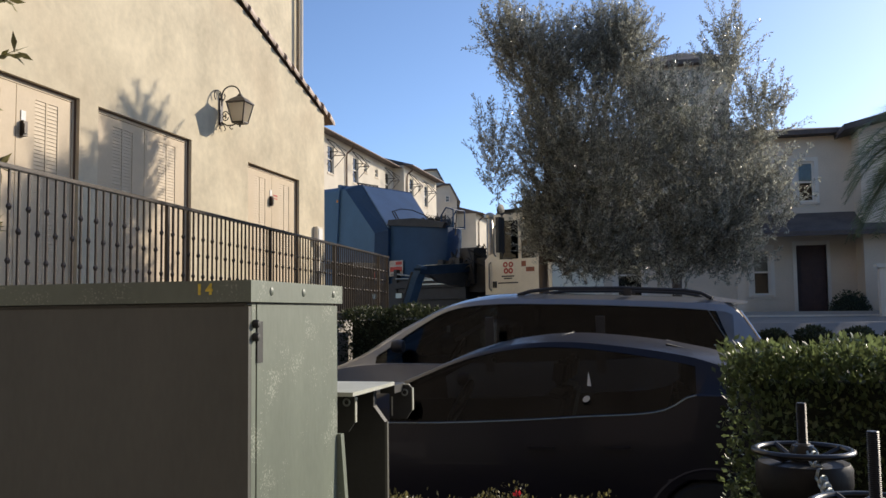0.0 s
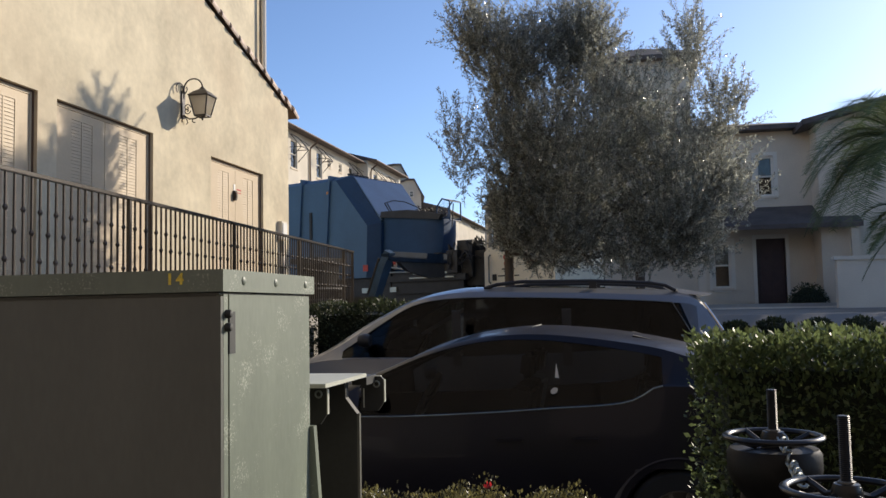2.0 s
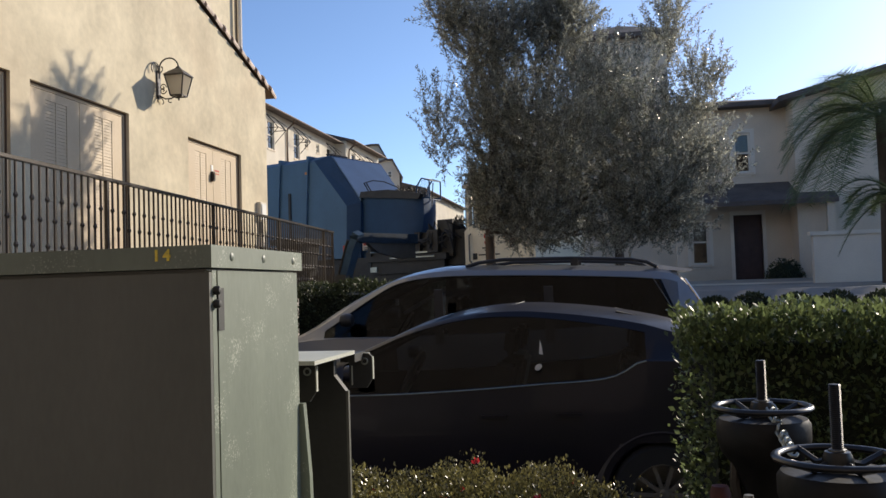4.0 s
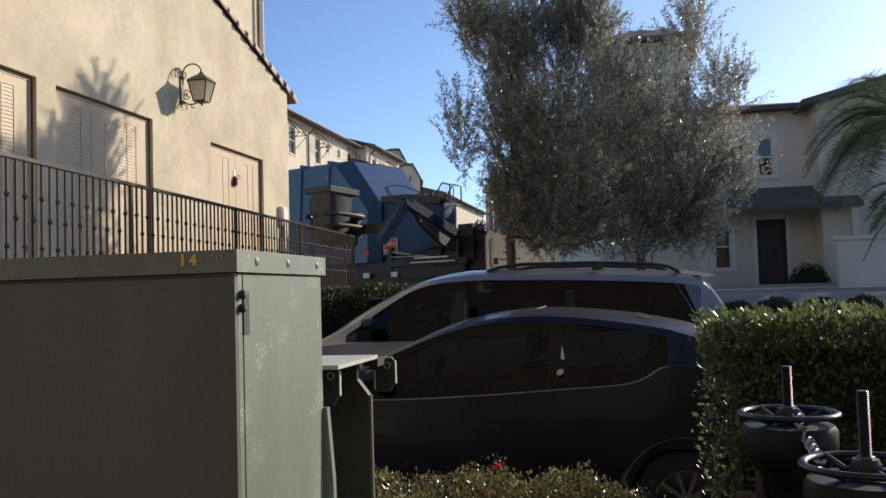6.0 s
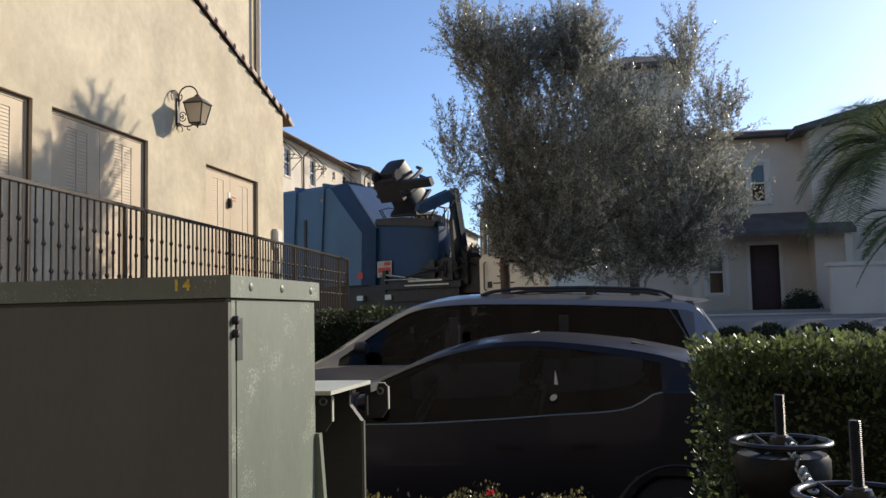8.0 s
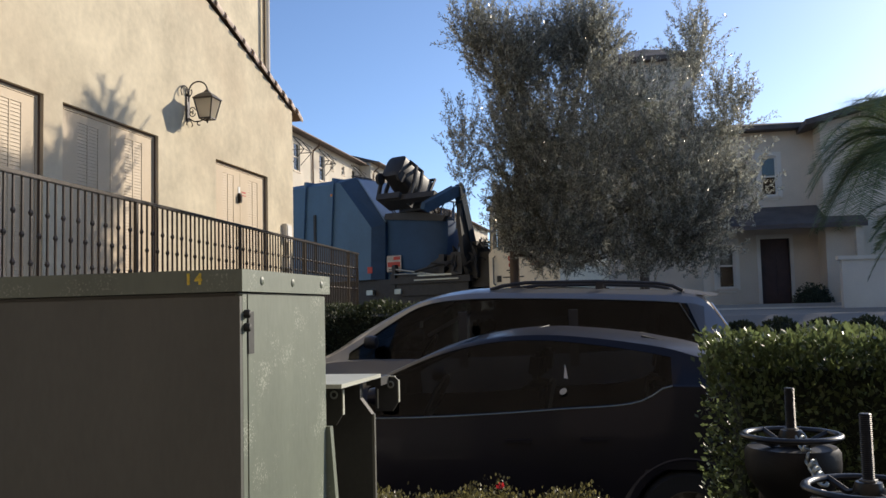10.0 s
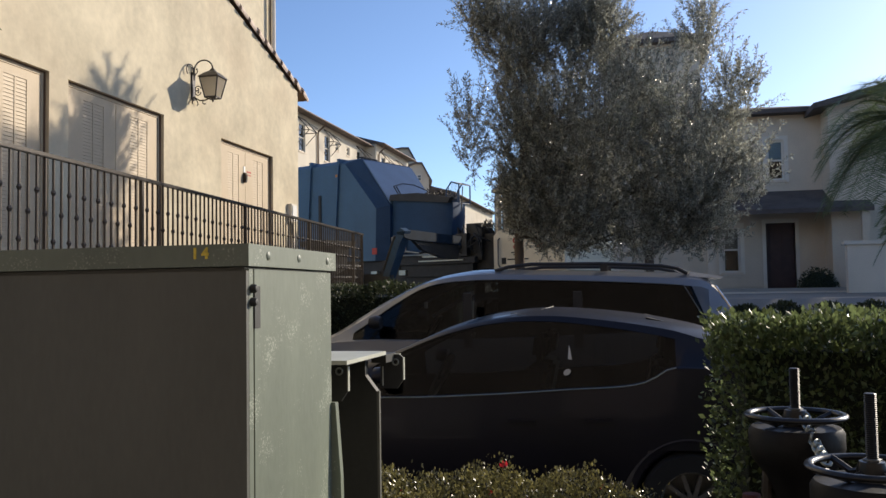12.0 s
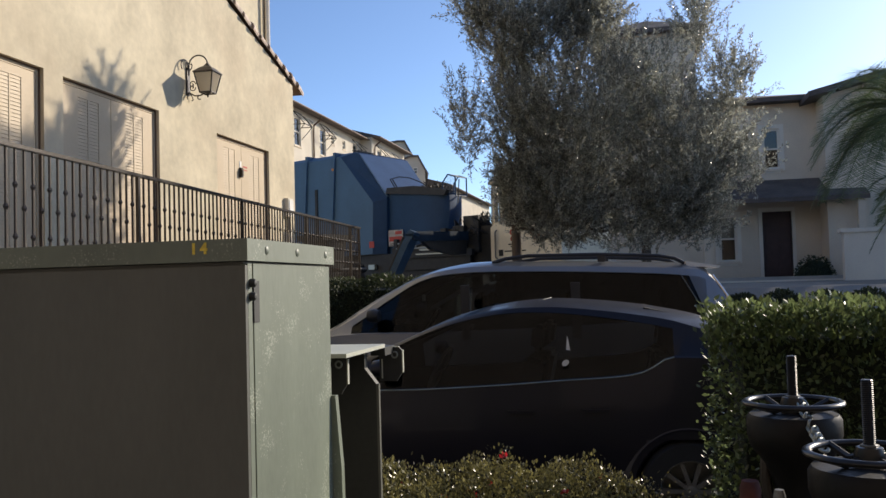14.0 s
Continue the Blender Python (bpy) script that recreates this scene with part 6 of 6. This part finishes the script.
def truck_arm():
    """Blue two-piece arm; each piece starts at the elbow. The claw's origin is the middle of what it holds."""
    L1 = 1.95
    bm = bmesh.new()
    prism(bm, [(-0.12, -0.04), (-0.08, 0.08), (0.1, 0.11), (L1, 0.11), (L1, -0.09), (0.1, -0.09)], "y", -0.09, 0.09)
    upper = part("upper_arm", bm, ARM_DARK, truck, "worn blue lifting arm", bevel=0.014)
    bm = bmesh.new()
    rod(bm, (0.25, -0.13, 0.02), (L1 * 0.8, -0.13, 0.0), 0.04, seg=10)
    rod(bm, (0.0, -0.13, 0.03), (0.3, -0.13, 0.02), 0.02, seg=8)
    part("hydraulic_cylinder", bm, BLACK, upper, smooth=True)
    part("top_strip", boxes((0.1, L1, -0.088, -0.066, -0.100, -0.092)), STEEL, upper, "thin bright strip on the top edge")
    bm = bmesh.new()
    prism(bm, [(0.3, 0.12), (L1 - 0.05, 0.12), (L1 - 0.05, 0.42), (1.4, 0.44), (0.6, 0.30)], "y", -0.05, 0.05)
    part("cylinder_guard", bm, BLACK, upper, "black guard plate under the arm", bevel=0.01)
    bm = bmesh.new()
    prism(bm, [(-0.1, -0.1), (-0.1, 0.08), (0.2, 0.13), (1.0, 0.11), (1.08, 0.0), (1.0, -0.12), (0.2, -0.12)], "y", -0.08, 0.08)
    fore = part("forearm", bm, BLUE_ARM, truck, "worn blue forearm", bevel=0.014)
    bm = bmesh.new()
    rod(bm, (0.1, -0.12, 0.1), (0.9, -0.12, 0.08), 0.035, seg=10)
    part("hydraulic_cylinder", bm, BLACK, fore, smooth=True)
    bm = bmesh.new()
    box(bm, -0.1, 1.30, 0.46, 0.60, -0.34, -0.14)
    box(bm, -0.34, 0.34, 0.43, 0.58, -0.42, 0.14)
    claw = part("gripper", bm, BLACK, truck, "grimy black gripper boom", bevel=0.02)
    for s in (-1, 1):
        for z in (-0.22, 0.02):
            bm = bmesh.new()
            tube(bm, [(s * 0.28, 0.52, z), (s * 0.48, 0.42, z), (s * 0.52, 0.05, z), (s * 0.47, -0.34, z), (s * 0.22, -0.52, z)], 0.062, 8, 0.04)
            part("claw", bm, BLACK, claw, "curved black claw", smooth=True)
    arm_parts.update(upper=upper, fore=fore, claw=claw)


ARM_DARK = material("grimy_dark_blue_steel", (0.014, 0.028, 0.046), 0.7, spec=0.12, spread=0.3, scale=4, fine=30, bump=0.1)
BLUE_ARM = material("worn_blue_arm_paint", (0.026, 0.062, 0.11), 0.55, spec=0.25, spread=0.25, scale=4, fine=30, bump=0.1, stain=0.4, stain_color=(0.05, 0.06, 0.07))


def wheelie_bin():
    """Black wheeled bin; its origin is the middle of the bin."""
    ob = empty("wheeled_bin")
    tagged(ob, "black plastic wheeled refuse bin with hinged lid", "bin")
    bm = bmesh.new()
    rings = []
    for w, d, z in ((0.20, 0.22, -0.58), (0.28, 0.30, -0.54), (0.31, 0.34, -0.1), (0.345, 0.39, 0.40), (0.36, 0.41, 0.55), (0.34, 0.39, 0.55), (0.28, 0.30, -0.45)):
        ring = []
        for q in range(20):
            a = 2 * math.pi * q / 20
            c, s = math.cos(a), math.sin(a)
            ring.append(bm.verts.new((w * math.copysign(abs(c) ** 0.45, c), d * math.copysign(abs(s) ** 0.45, s), z)))
        rings.append(ring)
    bm.faces.new(rings[0][::-1])
    bm.faces.new(rings[-1])
    for a, b in zip(rings, rings[1:]):
        for q in range(20):
            bm.faces.new((a[q], a[(q + 1) % 20], b[(q + 1) % 20], b[q]))
    part("tub", bm, BIN, ob, smooth=True)
    part("rim", boxes((-0.385, 0.385, -0.44, -0.40, 0.50, 0.56), (-0.385, 0.385, 0.40, 0.44, 0.50, 0.56), (-0.385, -0.35, -0.40, 0.40, 0.50, 0.56), (0.35, 0.385, -0.40, 0.40, 0.50, 0.56)), BIN, ob, bevel=0.01)
    lid = part("lid", boxes((-0.39, 0.39, -0.86, 0.04, -0.01, 0.05)), BIN, ob, "black hinged lid", bevel=0.015)
    lid.matrix_basis = pose(0, 0.42, 0.57)
    bm = bmesh.new()
    rod(bm, (-0.34, 0.52, 0.52), (0.34, 0.52, 0.52), 0.02)
    for s in (-0.34, 0.34):
        rod(bm, (s, 0.41, 0.50), (s, 0.52, 0.52), 0.02)
    part("handle", bm, BIN, ob, smooth=True)
    for s in (-0.25, 0.25):
        bm = bmesh.new()
        lathe(bm, [(0.02, -0.04), (0.14, -0.04), (0.15, 0), (0.14, 0.04), (0.02, 0.04)], 18, pose(s * 1.25, 0.33, -0.50, 0, 90, 0))
        part("wheel", bm, RUBBER, ob, smooth=True)
    return ob, lid

# ---- build ----
ground()
side_building()
for d in DOORS:
    louver_door(*d)
wall_lantern()
meter_box()
iron_fence()
green_cabinet()
small_cabinet()
backflow()
minivan()
dark_car()
olive_tree()
hedge("hedge", 0.29, 3.2, 4.05, 4.72, 0.05, 1.378, 30000, 0.040, HEDGE, "clipped leafy green hedge with sunlit top", 3)
hedge("flowering_shrub", -1.25, 0.40, 3.55, 4.3, 0.05, 0.625, 36000, 0.021, SHRUB, "low leafy shrub with small red flowers", 8, 0.12, 0.0014, lambda x: max(0.0, x - 0.1) * 0.28)
hedge("hedge", -4.4, -2.3, 11.5, 12.3, 0.5, 1.62, 6000, 0.06, FAR_LEAF, "dark green shrubs on the bank under the fence", 21)
branch()
wall_shrub()
palm(5.35, 18.25, STREET, 3.25, 44, 2.3, 2)
palm(5.05, 16.2, STREET - 0.05, 1.5, 18, 1.3, 6)
palm(0.3, 21.5, STREET, 4.6, 16, 1.1, 9)
for i, (x, y, r) in enumerate(((1.45, 12.95, 0.27), (1.98, 12.9, 0.30), (2.55, 12.95, 0.28), (3.1, 12.9, 0.30), (3.7, 12.95, 0.29))):
    bush(x, y, 1.0, r, i + 40)
bush(5.0, 26.3, STREET + 0.02, 0.55, 45, None, 1500, 0.06, 1.2)
bush(-8.5, 82.0, STREET, 4.6, 77, None, 2500, 0.5, 1.8)
right_house()
row_houses()
truck_body()
truck_cab()
for wx in (4.75, -2.6, -3.8):
    for wy in (0.22, 2.18):
        truck_wheel(wx, wy)
truck_arm()
bin_ob, bin_lid = wheelie_bin()

# ---- movement ----
DRIVE = [(0.0, -0.95), (0.3, -0.65), (0.6, -0.38), (0.9, -0.22), (1.2, -0.10), (1.6, -0.04), (2.0, -0.01), (2.5, 0.0), (14.0, 0.0)]
# seconds, out (-) from the truck's side and up from the street: elbow, wrist, bin middle with its tilt
ELBOW = [(0, -1.61, 1.17), (1.5, -2.42, 1.34), (2.2, -2.74, 1.26), (4.5, -3.03, 1.24), (5.2, -2.97, 1.27), (5.5, -2.52, 1.54), (5.7, -2.45, 1.79), (6.1, -1.83, 2.21), (6.3, -1.42, 2.41), (6.5, -1.35, 2.62), (6.7, -0.95, 2.79), (6.9, -0.77, 2.91), (7.1, -0.40, 2.97), (7.5, -0.21, 2.97), (8.2, -0.03, 2.99), (10.3, -0.32, 2.89), (10.5, -0.46, 2.64), (10.7, -0.72, 2.51), (10.9, -0.99, 2.29), (11.1, -1.13, 2.12), (11.4, -1.70, 1.81), (11.7, -2.16, 1.56), (12, -2.46, 1.39), (14, -2.07, 1.22)]
WRIST = [(0, -1.66, 0.40), (1.5, -2.35, 0.74), (2.2, -2.70, 0.69), (4.5, -2.91, 0.75), (5.2, -2.88, 0.74), (5.5, -2.73, 0.97), (5.7, -2.58, 1.02), (6.1, -2.45, 1.47), (6.3, -2.08, 1.81), (6.5, -2.02, 2.02), (6.7, -1.56, 2.20), (6.9, -1.48, 2.53), (7.1, -1.12, 2.64), (7.5, -0.89, 2.67), (8.2, -0.73, 2.65), (10.3, -0.93, 2.54), (10.5, -1.05, 2.20), (10.7, -1.28, 1.99), (10.9, -1.63, 1.66), (11.1, -1.63, 1.49), (11.4, -1.87, 1.08), (11.7, -2.23, 0.97), (12, -2.42, 0.82), (14, -2.16, 0.62)]
BIN_PATH = [(5.7, -2.85, 1.28, 0), (6.1, -2.48, 2.03, 5), (6.3, -2.27, 2.25, 12), (6.5, -2.08, 2.44, 20), (6.7, -1.61, 2.77, 36), (6.9, -1.31, 3.09, 54), (7.1, -0.84, 3.38, 74), (7.3, -0.44, 3.44, 96), (7.5, -0.36, 3.42, 114), (7.9, 0.02, 3.40, 128), (8.2, 0.22, 3.32, 150), (9.0, 0.25, 3.30, 152), (9.7, 0.15, 3.36, 140), (10.3, -0.45, 3.12, 92), (10.4, -0.60, 2.98, 75), (10.5, -0.78, 2.78, 52), (10.7, -1.15, 2.36, 25), (10.9, -1.40, 2.05, 8), (11.1, -1.79, 1.79, 0), (11.3, -2.02, 1.58, 0)]


def beam(p, q, roll_axis=Vector((1, 0, 0))):
    """Pose whose x axis runs from p to q and whose y axis lies along the truck."""
    x = (q - p).normalized()
    y = (roll_axis - x * roll_axis.dot(x)).normalized()
    z = x.cross(y)
    return Matrix((( x.x, y.x, z.x, p.x), (x.y, y.y, z.y, p.y), (x.z, y.z, z.z, p.z), (0, 0, 0, 1)))


def motions():
    fwd = Vector((math.cos(radians(TRZ)), math.sin(radians(TRZ)), 0))
    walk(truck, [(t, pose(TX + fwd.x * s, TY + fwd.y * s, STREET, 0, 0, TRZ)) for t, s in DRIVE])
    for w, x, y, r in truck_wheels:
        walk(w, [(t, pose(x, y, r, 0, math.degrees(s / r), 0)) for t, s in DRIVE])
    walk(arm_parts["upper"], [(t, beam(Vector((3.4, y, z)), Vector((3.4, 0.35, 1.30)))) for t, y, z in ELBOW])
    walk(arm_parts["fore"], [(t, beam(Vector((3.4, y, z)), Vector((3.1, wy, wz)))) for (t, y, z), (_, wy, wz) in zip(ELBOW, WRIST)])
    # the bin stands at the kerb, is lifted, tipped and set down again
    rest = (-3.0, 0.67, 0)
    rows = [(0.0, *rest), (5.3, *rest)] + BIN_PATH + [(11.6, *rest), (14.0, *rest)]
    place = pose(TX, TY, STREET, 0, 0, TRZ)
    walk(bin_ob, [(t, place @ pose(1.75, y, z, -tip, 0, 0)) for t, y, z, tip in rows])
    flap = [(0, 0), (6.5, 0), (6.9, 14), (7.5, 30), (8.2, 40), (10.3, 80), (10.5, 62), (10.7, 20), (10.9, 3), (11.3, 0), (14, 0)]
    walk(bin_lid, [(t, pose(0, 0.42, 0.57, -a, 0, 0)) for t, a in flap])
    # the claw holds the bin while it is up, and turns with it
    track = {t: (y, z, tip) for t, y, z, tip in BIN_PATH}
    claw = []
    for t, y, z in WRIST:
        if t in track:
            by, bz, tip = track[t]
        else:
            before = [k for k in track if k < t]
            by, bz, tip = track[max(before)] if before and 8.2 <= max(before) < 10.3 and t < 10.3 else (y - 0.55, z - 0.1, 0)
        claw.append((t, pose(1.75, by, bz, -tip, 0, 0)))
    walk(arm_parts["claw"], claw)


motions()
